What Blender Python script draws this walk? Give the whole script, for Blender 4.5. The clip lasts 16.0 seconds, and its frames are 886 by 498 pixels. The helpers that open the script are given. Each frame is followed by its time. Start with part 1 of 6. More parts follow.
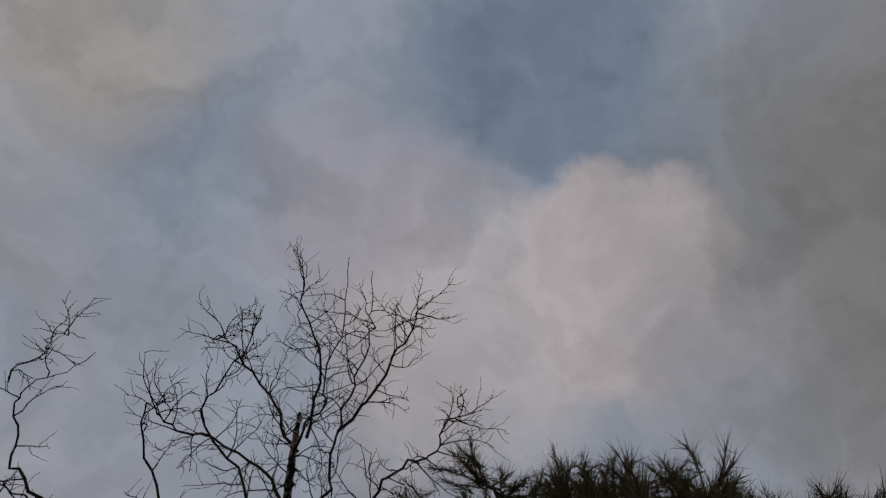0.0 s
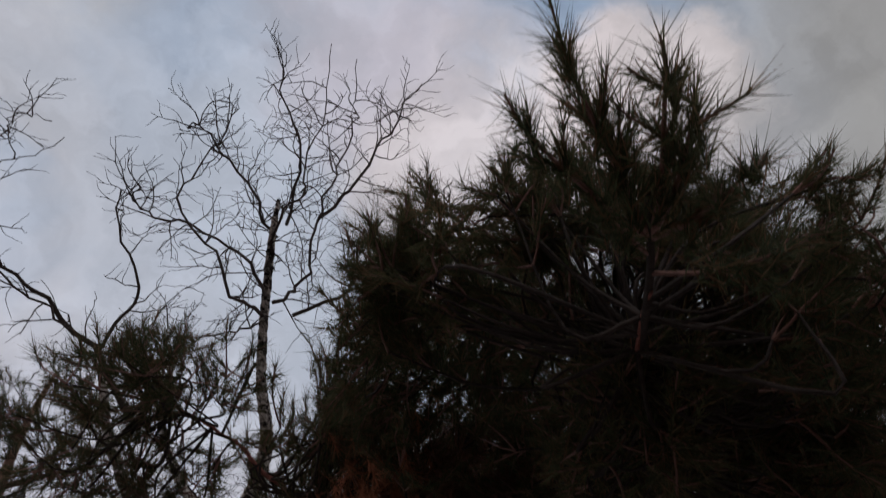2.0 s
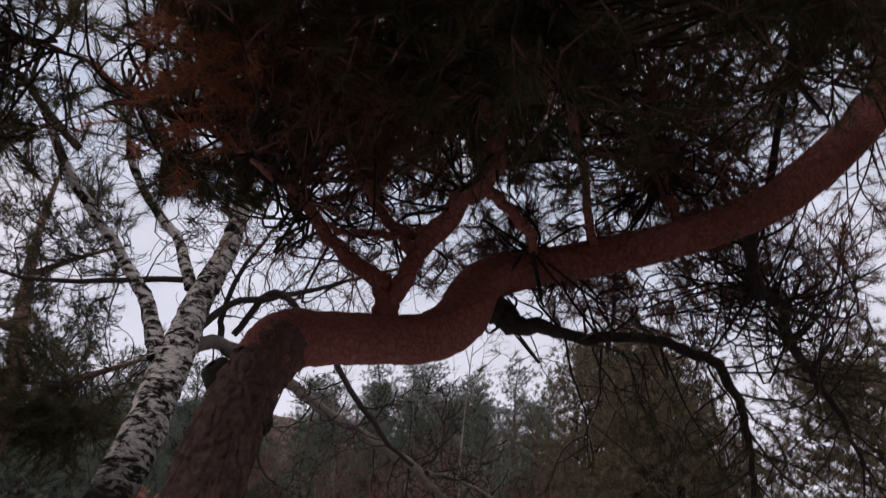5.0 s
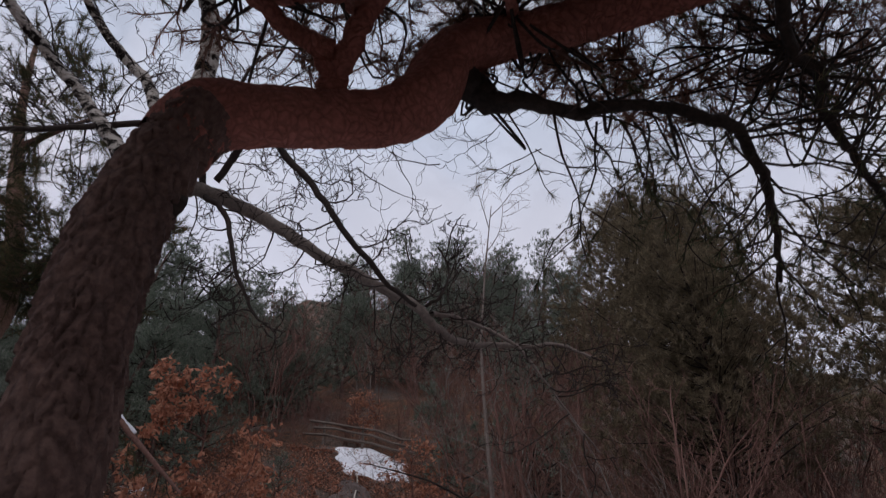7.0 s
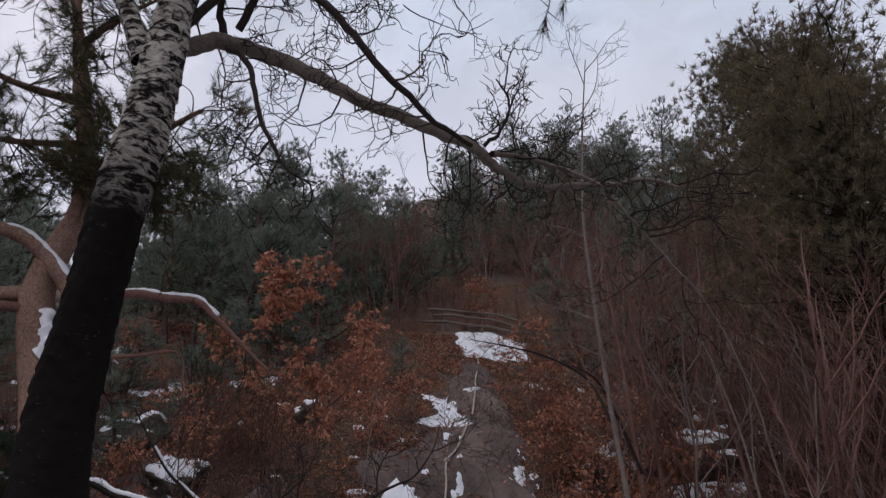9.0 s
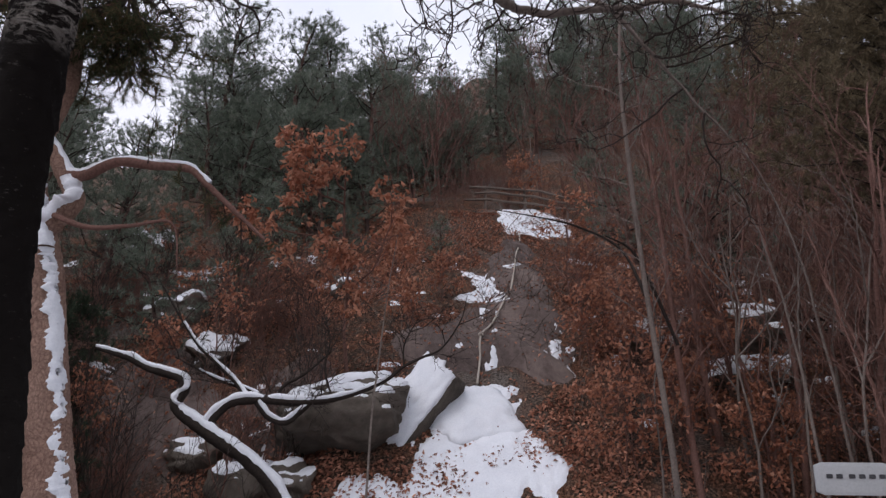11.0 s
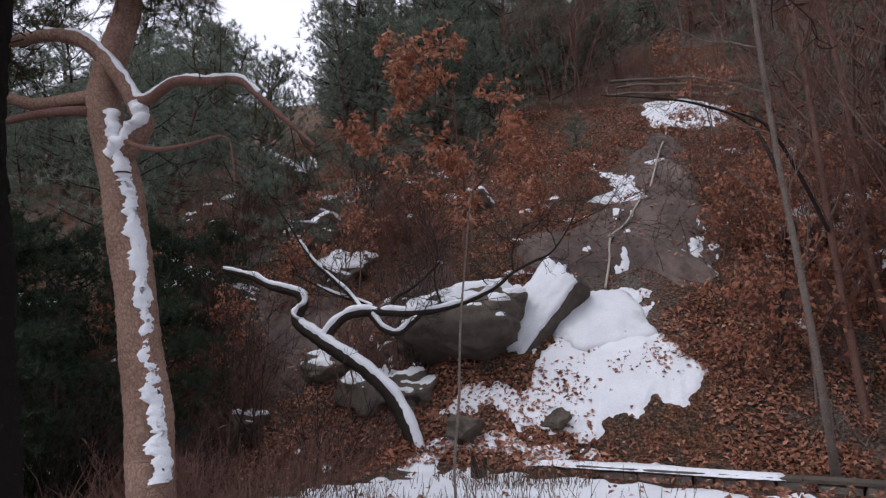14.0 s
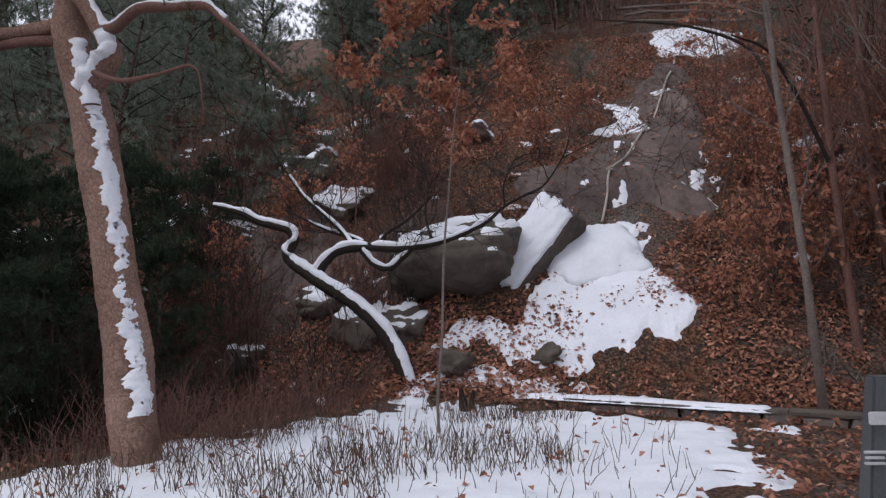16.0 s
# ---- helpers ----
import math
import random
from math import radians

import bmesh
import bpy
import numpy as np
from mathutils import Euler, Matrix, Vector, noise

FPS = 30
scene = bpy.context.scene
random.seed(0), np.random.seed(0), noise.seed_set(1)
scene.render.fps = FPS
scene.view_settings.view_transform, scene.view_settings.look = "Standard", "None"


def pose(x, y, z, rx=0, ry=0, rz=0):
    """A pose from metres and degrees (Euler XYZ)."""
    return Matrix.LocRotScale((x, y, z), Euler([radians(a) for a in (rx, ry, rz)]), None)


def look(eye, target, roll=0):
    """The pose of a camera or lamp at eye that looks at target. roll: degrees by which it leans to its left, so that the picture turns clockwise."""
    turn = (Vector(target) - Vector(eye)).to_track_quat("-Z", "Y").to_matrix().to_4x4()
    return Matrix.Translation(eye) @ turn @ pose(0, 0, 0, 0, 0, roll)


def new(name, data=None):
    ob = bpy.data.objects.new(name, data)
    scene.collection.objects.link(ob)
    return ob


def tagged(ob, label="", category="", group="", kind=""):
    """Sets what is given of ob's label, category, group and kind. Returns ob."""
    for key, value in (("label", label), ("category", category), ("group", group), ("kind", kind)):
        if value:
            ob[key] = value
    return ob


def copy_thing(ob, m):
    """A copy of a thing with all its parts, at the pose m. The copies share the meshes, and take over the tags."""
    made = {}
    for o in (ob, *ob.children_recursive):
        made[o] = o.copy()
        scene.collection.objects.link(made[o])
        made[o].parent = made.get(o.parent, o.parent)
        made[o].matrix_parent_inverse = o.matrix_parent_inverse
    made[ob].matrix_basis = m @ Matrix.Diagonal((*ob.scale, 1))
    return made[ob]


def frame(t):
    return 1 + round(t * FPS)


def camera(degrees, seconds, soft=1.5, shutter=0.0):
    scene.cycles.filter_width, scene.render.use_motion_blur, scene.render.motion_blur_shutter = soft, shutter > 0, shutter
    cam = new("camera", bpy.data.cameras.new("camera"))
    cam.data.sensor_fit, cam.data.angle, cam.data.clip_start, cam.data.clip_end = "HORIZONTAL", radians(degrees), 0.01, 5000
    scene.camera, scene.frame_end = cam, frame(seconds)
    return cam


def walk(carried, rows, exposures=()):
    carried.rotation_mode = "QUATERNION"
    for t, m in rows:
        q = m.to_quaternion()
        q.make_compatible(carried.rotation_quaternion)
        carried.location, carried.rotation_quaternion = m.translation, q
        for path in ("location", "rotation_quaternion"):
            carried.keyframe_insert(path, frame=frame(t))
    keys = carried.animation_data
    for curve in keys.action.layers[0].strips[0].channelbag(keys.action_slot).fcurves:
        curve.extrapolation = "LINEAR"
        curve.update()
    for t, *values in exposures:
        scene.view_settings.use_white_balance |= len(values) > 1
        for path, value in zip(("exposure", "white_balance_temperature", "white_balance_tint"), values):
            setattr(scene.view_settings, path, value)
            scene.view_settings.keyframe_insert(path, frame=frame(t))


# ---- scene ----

cam = camera(65.1, 16.0, soft=1.3, shutter=0.3)
PATH = [
    (0, (-0.13, 3.273, 1.427), (0.167, 3.817, 3.329), 1.3),
    (0.5, (0.001, 3.412, 1.485), (0.321, 4.03, 3.36), 2.3),
    (1, (0.116, 3.513, 1.521), (0.511, 4.247, 3.339), 1.4),
    (1.5, (0.351, 3.678, 1.517), (0.764, 4.464, 3.31), 1.6),
    (2, (0.509, 3.806, 1.547), (0.965, 4.702, 3.276), 3.4),
    (2.5, (0.67, 3.973, 1.524), (1.194, 4.938, 3.195), 3.0),
    (3, (0.787, 4.019, 1.509), (1.334, 4.999, 3.165), 3.3),
    (3.5, (1.004, 4.389, 1.501), (1.543, 5.397, 3.142), 2.3),
    (4, (1.245, 4.599, 1.493), (1.768, 5.668, 3.1), 0.8),
    (4.5, (1.523, 4.652, 1.47), (2.025, 5.856, 2.987), 0.9),
    (5, (1.794, 4.719, 1.487), (2.28, 6.06, 2.889), 1.1),
    (5.2, (1.871, 4.736, 1.494), (2.359, 6.131, 2.842), -0.1),
    (7.3, (2.29, 5.393, 1.488), (2.761, 6.997, 2.586), -0.6),
    (7.5, (2.314, 5.474, 1.513), (2.764, 7.108, 2.575), -0.7),
    (8, (2.49, 5.625, 1.486), (2.787, 7.33, 2.489), 0.5),
    (8.5, (2.714, 5.782, 1.535), (2.918, 7.533, 2.481), 0.3),
    (9, (2.883, 5.982, 1.518), (3.062, 7.77, 2.396), -0.0),
    (9.2, (2.993, 6.007, 1.514), (3.153, 7.809, 2.366), 0.2),
    (11.3, (3.502, 6.663, 1.534), (3.469, 8.594, 2.053), 0.5),
    (11.5, (3.585, 6.699, 1.529), (3.486, 8.635, 2.019), 0.7),
    (12, (3.783, 6.786, 1.521), (3.485, 8.715, 1.956), 1.8),
    (12.5, (3.915, 6.92, 1.501), (3.588, 8.855, 1.89), 1.7),
    (13, (4.032, 7.093, 1.496), (3.697, 9.029, 1.872), 1.0),
    (13.5, (4.218, 7.193, 1.488), (3.828, 9.123, 1.839), 0.6),
    (14, (4.375, 7.275, 1.489), (3.918, 9.194, 1.818), -0.6),
    (14.5, (4.464, 7.389, 1.468), (3.961, 9.298, 1.788), -0.9),
    (15, (4.568, 7.473, 1.479), (4.057, 9.387, 1.755), -1.2),
    (15.5, (4.626, 7.509, 1.47), (4.12, 9.432, 1.686), -1.0),
    (16, (4.663, 7.509, 1.47), (4.163, 9.44, 1.619), -0.8),
]
EXPOSURE = [(0.0, -0.85, 6500, 14), (1.0, -0.45, 6500, 14), (2.0, -0.05, 6500, 14), (3.0, 0.12, 6450, 18), (3.6, 0.28, 6430, 18), (5.0, 0.4, 6400, 18), (7.5, 0.15, 6200, 16), (9.2, 0.3, 6200, 15), (11.5, 0.78, 6250, 15), (16.0, 0.82, 6150, 14)]
walk(cam, [(t, look(eye, target, roll)) for t, eye, target, roll in PATH], EXPOSURE)

# ---------------------------------------------------------------- world and sun
SUN_ELEV, SUN_ROT = radians(58), radians(225)


# cloud banks overhead: heading, inner and outer reach, cover, colour
BANKS = [
    ((0.148, 0.272, 0.951), 0.35, 0.95, 1.0, (2.9, 3.25, 3.75)),
    ((0.14, -0.004, 0.99), 0.1, 0.3, 1.0, (1.75, 2.3, 3.05)),
    ((0.268, 0.016, 0.963), 0.02, 0.2, 0.9, (1.75, 2.3, 3.05)),
    ((-0.235, 0.291, 0.927), 0.02, 0.2, 0.85, (1.9, 2.4, 3.1)),
    ((0.06, 0.31, 0.948), 0.05, 0.22, 0.9, (3.5, 3.4, 3.8)),
    ((0.36, 0.19, 0.915), 0.13, 0.2, 0.95, (4.5, 4.15, 4.15)),
    ((0.25, 0.36, 0.9), 0.1, 0.26, 0.85, (4.2, 3.95, 4.0)),
    ((0.66, -0.12, 0.74), 0.16, 0.56, 1.0, (1.95, 1.98, 1.95)),
    ((0.5, 0.19, 0.845), 0.02, 0.16, 0.5, (3.4, 3.35, 3.55)),
    ((-0.388, 0.222, 0.895), 0.06, 0.24, 0.85, (3.5, 3.35, 3.15)),
]


def cloud_bank(nt, vec, under):
    """Lays soft, noise-edged banks of cloud over one another by their heading."""
    N, L = nt.nodes.new, nt.links.new
    warp = N("ShaderNodeTexNoise")
    warp.inputs["Scale"].default_value, warp.inputs["Detail"].default_value, warp.inputs["Roughness"].default_value = 4.2, 8, 0.58
    L(vec, warp.inputs["Vector"])
    bent = N("ShaderNodeVectorMath")
    bent.operation = "MULTIPLY_ADD"
    bent.inputs[1].default_value = (0.36, 0.36, 0.36)
    L(warp.outputs["Color"], bent.inputs[0])
    off = N("ShaderNodeVectorMath")
    off.operation = "ADD"
    off.inputs[1].default_value = (-0.18, -0.18, -0.18)
    L(vec, bent.inputs[2])
    L(bent.outputs[0], off.inputs[0])
    for head, inner, outer, cover, tint in BANKS:
        d = N("ShaderNodeVectorMath")
        d.operation = "DISTANCE"
        d.inputs[1].default_value = head
        L(off.outputs[0], d.inputs[0])
        mr = N("ShaderNodeMapRange")
        mr.interpolation_type = "SMOOTHSTEP"
        mr.inputs["From Min"].default_value, mr.inputs["From Max"].default_value = inner, outer
        mr.inputs["To Min"].default_value, mr.inputs["To Max"].default_value = cover, 0.0
        L(d.outputs["Value"], mr.inputs["Value"])
        m = N("ShaderNodeMix")
        m.data_type = "RGBA"
        L(mr.outputs[0], m.inputs["Factor"])
        L(under, m.inputs["A"])
        m.inputs["B"].default_value = (*tint, 1)
        under = m.outputs["Result"]
    wisp, tone, out = N("ShaderNodeTexNoise"), N("ShaderNodeMapRange"), N("ShaderNodeVectorMath")
    wisp.inputs["Scale"].default_value, wisp.inputs["Detail"].default_value, wisp.inputs["Distortion"].default_value = 7.0, 7, 0.8
    L(off.outputs[0], wisp.inputs["Vector"])
    tone.inputs["From Min"].default_value, tone.inputs["From Max"].default_value = 0.3, 0.7
    tone.inputs["To Min"].default_value, tone.inputs["To Max"].default_value = 0.86, 1.16
    L(wisp.outputs["Fac"], tone.inputs["Value"])
    out.operation = "SCALE"
    L(under, out.inputs[0])
    L(tone.outputs[0], out.inputs["Scale"])
    return out.outputs[0]


def build_world():
    w = bpy.data.worlds.new("dusk_sky")
    scene.world = w
    w.use_nodes = True
    nt = w.node_tree
    nt.nodes.clear()
    N, L = nt.nodes.new, nt.links.new
    out, bg = N("ShaderNodeOutputWorld"), N("ShaderNodeBackground")
    sky = N("ShaderNodeTexSky")
    sky.sky_type, sky.sun_disc = "NISHITA", False
    sky.sun_elevation, sky.sun_rotation = SUN_ELEV, SUN_ROT
    sky.air_density, sky.dust_density, sky.ozone_density = 1.0, 1.5, 1.5
    hazy = N("ShaderNodeMix")
    hazy.data_type = "RGBA"
    hazy.inputs["Factor"].default_value = 0.75
    L(sky.outputs[0], hazy.inputs["A"])
    hazy.inputs["B"].default_value = (2.7, 3.0, 3.4, 1)
    tc, mp = N("ShaderNodeTexCoord"), N("ShaderNodeMapping")
    mp.inputs["Location"].default_value = CLOUD_SHIFT
    mp.inputs["Scale"].default_value = (1, 1, 1.2)
    L(tc.outputs["Generated"], mp.inputs["Vector"])
    big = N("ShaderNodeTexNoise")
    big.inputs["Scale"].default_value, big.inputs["Detail"].default_value, big.inputs["Roughness"].default_value = 2.9, 7, 0.52
    big.inputs["Distortion"].default_value = 0.35
    L(mp.outputs[0], big.inputs["Vector"])
    r1 = N("ShaderNodeValToRGB")
    r1.color_ramp.elements[0].position, r1.color_ramp.elements[1].position = 0.43, 0.585
    r1.color_ramp.interpolation = "EASE"
    L(big.outputs["Fac"], r1.inputs[0])
    shade = N("ShaderNodeTexNoise")
    shade.inputs["Scale"].default_value, shade.inputs["Detail"].default_value = 1.9, 4
    L(mp.outputs[0], shade.inputs["Vector"])
    r2 = N("ShaderNodeValToRGB")
    e = r2.color_ramp.elements
    e[0].position, e[0].color = 0.38, (3.0, 3.0, 3.1, 1)
    e[1].position, e[1].color = 0.62, (5.1, 4.75, 4.8, 1)
    L(shade.outputs["Fac"], r2.inputs[0])
    mix = N("ShaderNodeMix")
    mix.data_type = "RGBA"
    # towards the horizon the cloud closes into an even pale veil
    sep, low = N("ShaderNodeSeparateXYZ"), N("ShaderNodeMapRange")
    low.inputs["From Min"].default_value, low.inputs["From Max"].default_value = 0.5, 0.74
    low.inputs["To Min"].default_value, low.inputs["To Max"].default_value = 1.0, 0.0
    L(tc.outputs["Generated"], sep.inputs[0])
    L(sep.outputs["Z"], low.inputs["Value"])
    L(r1.outputs[0], mix.inputs["Factor"])
    L(hazy.outputs["Result"], mix.inputs["A"])
    L(r2.outputs[0], mix.inputs["B"])
    bg.inputs["Strength"].default_value = 0.15
    veil = N("ShaderNodeMix")
    veil.data_type = "RGBA"
    L(low.outputs[0], veil.inputs["Factor"])
    L(cloud_bank(nt, tc.outputs["Generated"], mix.outputs["Result"]), veil.inputs["A"])
    veil.inputs["B"].default_value = (3.9, 3.95, 4.3, 1)
    L(veil.outputs["Result"], bg.inputs["Color"])
    L(bg.outputs[0], out.inputs[0])


CLOUD_SHIFT = (0.35, 0.1, 0.0)
build_world()
sun_data = bpy.data.lights.new("sun", "SUN")
sun_data.energy, sun_data.angle, sun_data.color = 0.6, radians(40), (1.0, 0.94, 0.88)
sun = new("sun", sun_data)
sun.matrix_world = look((math.sin(SUN_ROT) * 50, math.cos(SUN_ROT) * 50, math.tan(SUN_ELEV) * 50), (0, 0, 0))


# ---------------------------------------------------------------- materials
def mat_base(name, rough=0.9, spec=0.25):
    m = bpy.data.materials.new(name)
    m.use_nodes = True
    nt = m.node_tree
    b = nt.nodes["Principled BSDF"]
    b.inputs["Roughness"].default_value = rough
    b.inputs["Specular IOR Level"].default_value = spec
    return m, nt, b


def ramp(nt, fac, stops):
    r = nt.nodes.new("ShaderNodeValToRGB")
    el = r.color_ramp.elements
    while len(el) < len(stops):
        el.new(0.5)
    for e, (p, c) in zip(el, stops):
        e.position, e.color = p, (*c, 1)
    nt.links.new(fac, r.inputs[0])
    return r.outputs[0]


def noise_tex(nt, scale, detail=5, rough=0.6, stretch=(1, 1, 1), coord="Object", dist=0.0):
    tc, mp, n = nt.nodes.new("ShaderNodeTexCoord"), nt.nodes.new("ShaderNodeMapping"), nt.nodes.new("ShaderNodeTexNoise")
    mp.inputs["Scale"].default_value = stretch
    n.inputs["Scale"].default_value, n.inputs["Detail"].default_value = scale, detail
    n.inputs["Roughness"].default_value, n.inputs["Distortion"].default_value = rough, dist
    nt.links.new(tc.outputs[coord], mp.inputs[0])
    nt.links.new(mp.outputs[0], n.inputs["Vector"])
    return n.outputs["Fac"]


def blend(nt, fac, a, b, mode="MIX"):
    m = nt.nodes.new("ShaderNodeMix")
    m.data_type, m.blend_type = "RGBA", mode
    for sock, v in ((m.inputs["Factor"], fac), (m.inputs["A"], a), (m.inputs["B"], b)):
        if isinstance(v, (int, float)):
            sock.default_value = v
        elif isinstance(v, tuple):
            sock.default_value = (*v, 1)
        else:
            nt.links.new(v, sock)
    return m.outputs["Result"]


def bump(nt, b, height, strength=0.5, dist=0.02):
    n = nt.nodes.new("ShaderNodeBump")
    n.inputs["Strength"].default_value, n.inputs["Distance"].default_value = strength, dist
    nt.links.new(height, n.inputs["Height"])
    nt.links.new(n.outputs[0], b.inputs["Normal"])


def two_scale(name, scale1, scale2, stops, stops2, mixf=0.5, rough=0.9, spec=0.2, stretch=(1, 1, 1), bumps=0.5, dist=0.02):
    m, nt, b = mat_base(name, rough, spec)
    n1, n2 = noise_tex(nt, scale1, 4, 0.6, stretch), noise_tex(nt, scale2, 6, 0.65, stretch)
    c = blend(nt, mixf, ramp(nt, n1, stops), ramp(nt, n2, stops2))
    nt.links.new(c, b.inputs["Base Color"])
    bump(nt, b, n2, bumps, dist)
    return m


def island_mat(name, stops, rough=0.8, spec=0.1, through_light=0.0):
    """Colours that vary from piece to piece of a joined mesh; thin pieces let some light through."""
    m, nt, b = mat_base(name, rough, spec)
    g = nt.nodes.new("ShaderNodeNewGeometry")
    c = ramp(nt, g.outputs["Random Per Island"], stops)
    n = noise_tex(nt, 1.3, 3)
    c = blend(nt, 0.35, c, ramp(nt, n, [(0.3, stops[0][1]), (0.7, stops[-1][1])]))
    nt.links.new(c, b.inputs["Base Color"])
    if through_light:
        t, mix = nt.nodes.new("ShaderNodeBsdfTranslucent"), nt.nodes.new("ShaderNodeMixShader")
        nt.links.new(c, t.inputs["Color"])
        mix.inputs[0].default_value = through_light
        nt.links.new(b.outputs[0], mix.inputs[1])
        nt.links.new(t.outputs[0], mix.inputs[2])
        nt.links.new(mix.outputs[0], nt.nodes["Material Output"].inputs["Surface"])
    return m


def ground_material():
    m, nt, b = mat_base("forest_floor", 0.95, 0.1)
    n0, n1, n2 = noise_tex(nt, 0.35, 5, 0.6), noise_tex(nt, 3.0, 6, 0.65), noise_tex(nt, 24, 5, 0.7)
    # lowest stops near black: crevice shade painted where n2 also dips the bump
    soil = ramp(nt, n2, [(0.35, (0.012, 0.009, 0.007)), (0.52, (0.07, 0.047, 0.034)), (0.7, (0.2, 0.145, 0.11))])
    litter = ramp(nt, n2, [(0.35, (0.018, 0.009, 0.006)), (0.5, (0.11, 0.05, 0.03)), (0.68, (0.3, 0.16, 0.1))])
    grey = ramp(nt, n2, [(0.35, (0.03, 0.025, 0.021)), (0.7, (0.24, 0.205, 0.18))])
    c = blend(nt, ramp(nt, n1, [(0.42, (0, 0, 0)), (0.58, (1, 1, 1))]), soil, litter)
    c = blend(nt, ramp(nt, n0, [(0.5, (0, 0, 0)), (0.68, (1, 1, 1))]), c, grey)
    nt.links.new(c, b.inputs["Base Color"])
    bump(nt, b, n2, 0.9, 0.05)
    return m


def rock_material(name, dark, mid, light, streak=(1, 1, 1)):
    m, nt, b = mat_base(name, 0.88, 0.25)
    n0, n1, n2 = noise_tex(nt, 0.9, 5, 0.6, streak), noise_tex(nt, 7, 7, 0.7), noise_tex(nt, 60, 4, 0.7)
    c = ramp(nt, n0, [(0.36, dark), (0.5, mid), (0.66, light)])
    c = blend(nt, 0.5, c, ramp(nt, n1, [(0.3, dark), (0.75, light)]))
    c = blend(nt, 0.25, c, ramp(nt, n2, [(0.3, dark), (0.7, light)]))
    nt.links.new(c, b.inputs["Base Color"])
    bump(nt, b, blend(nt, 0.4, n1, n2), 0.7, 0.04)
    return m


def snow_material():
    m, nt, b = mat_base("snow", 0.75, 0.3)
    n1, n2 = noise_tex(nt, 2.0, 4), noise_tex(nt, 38, 4)
    c = blend(nt, 0.4, ramp(nt, n1, [(0.3, (0.66, 0.68, 0.72)), (0.7, (0.82, 0.83, 0.86))]), ramp(nt, n2, [(0.3, (0.6, 0.62, 0.66)), (0.7, (0.85, 0.86, 0.88))]))
    nt.links.new(c, b.inputs["Base Color"])
    bump(nt, b, n2, 0.35, 0.02)
    return m


def plate_bark(name, dark, mid, light, scale=9.0, stretch=(1, 1, 0.45)):
    """Plated pine bark: cracks between flakes."""
    m, nt, b = mat_base(name, 0.92, 0.15)
    tc, mp, v = nt.nodes.new("ShaderNodeTexCoord"), nt.nodes.new("ShaderNodeMapping"), nt.nodes.new("ShaderNodeTexVoronoi")
    mp.inputs["Scale"].default_value = stretch
    v.feature, v.inputs["Scale"].default_value = "DISTANCE_TO_EDGE", scale
    nt.links.new(tc.outputs["Object"], mp.inputs[0])
    wob = nt.nodes.new("ShaderNodeTexNoise")
    wob.inputs["Scale"].default_value = 5
    nt.links.new(mp.outputs[0], wob.inputs["Vector"])
    add = nt.nodes.new("ShaderNodeVectorMath")
    add.operation = "MULTIPLY_ADD"
    add.inputs[1].default_value = (0.25, 0.25, 0.25)
    nt.links.new(wob.outputs["Color"], add.inputs[0])
    nt.links.new(mp.outputs[0], add.inputs[2])
    nt.links.new(add.outputs[0], v.inputs["Vector"])
    n1, n2 = noise_tex(nt, 2.2, 4), noise_tex(nt, 45, 5)
    c = blend(nt, 0.45, ramp(nt, n1, [(0.3, mid), (0.7, light)]), ramp(nt, n2, [(0.3, dark), (0.7, light)]))
    crack = ramp(nt, v.outputs["Distance"], [(0.0, (0.65, 0.65, 0.65)), (0.2, (1, 1, 1))])
    c = blend(nt, crack, dark, c)
    nt.links.new(c, b.inputs["Base Color"])
    bump(nt, b, blend(nt, 0.3, crack, n2), 0.8, 0.02)
    return m


def birch_bark():
    m, nt, b = mat_base("birch_bark", 0.9, 0.04)
    n1 = noise_tex(nt, 9, 6, 0.72, (1, 1, 2.2), dist=0.6)
    n2 = noise_tex(nt, 24, 4, 0.6, (1, 1, 3.0))
    n3 = noise_tex(nt, 1.1, 3)
    white = ramp(nt, n2, [(0.3, (0.3, 0.26, 0.22)), (0.6, (0.52, 0.48, 0.43))])
    black = (0.014, 0.011, 0.01)
    marks = ramp(nt, n1, [(0.46, (0, 0, 0)), (0.55, (1, 1, 1))])
    c = blend(nt, marks, black, white)
    tc, sep = nt.nodes.new("ShaderNodeTexCoord"), nt.nodes.new("ShaderNodeSeparateXYZ")
    nt.links.new(tc.outputs["Object"], sep.inputs[0])
    low = nt.nodes.new("ShaderNodeMath")
    low.operation = "MULTIPLY_ADD"
    low.inputs[1].default_value = 1.6
    nt.links.new(n3, low.inputs[0])
    nt.links.new(sep.outputs["Z"], low.inputs[2])
    old = ramp(nt, low.outputs[0], [(0.0, (0, 0, 0)), (1.0, (1, 1, 1))])
    mr = nt.nodes.new("ShaderNodeMapRange")
    mr.inputs["From Min"].default_value, mr.inputs["From Max"].default_value = 4.2, 4.8
    nt.links.new(low.outputs[0], mr.inputs["Value"])
    fleck = ramp(nt, n2, [(0.6, (0.012, 0.01, 0.009)), (0.68, (0.08, 0.07, 0.062))])
    c = blend(nt, mr.outputs[0], blend(nt, ramp(nt, n1, [(0.52, (0, 0, 0)), (0.6, (1, 1, 1))]), (0.012, 0.01, 0.009), fleck), c)
    nt.links.new(c, b.inputs["Base Color"])
    bump(nt, b, n1, 0.6, 0.02)
    return m


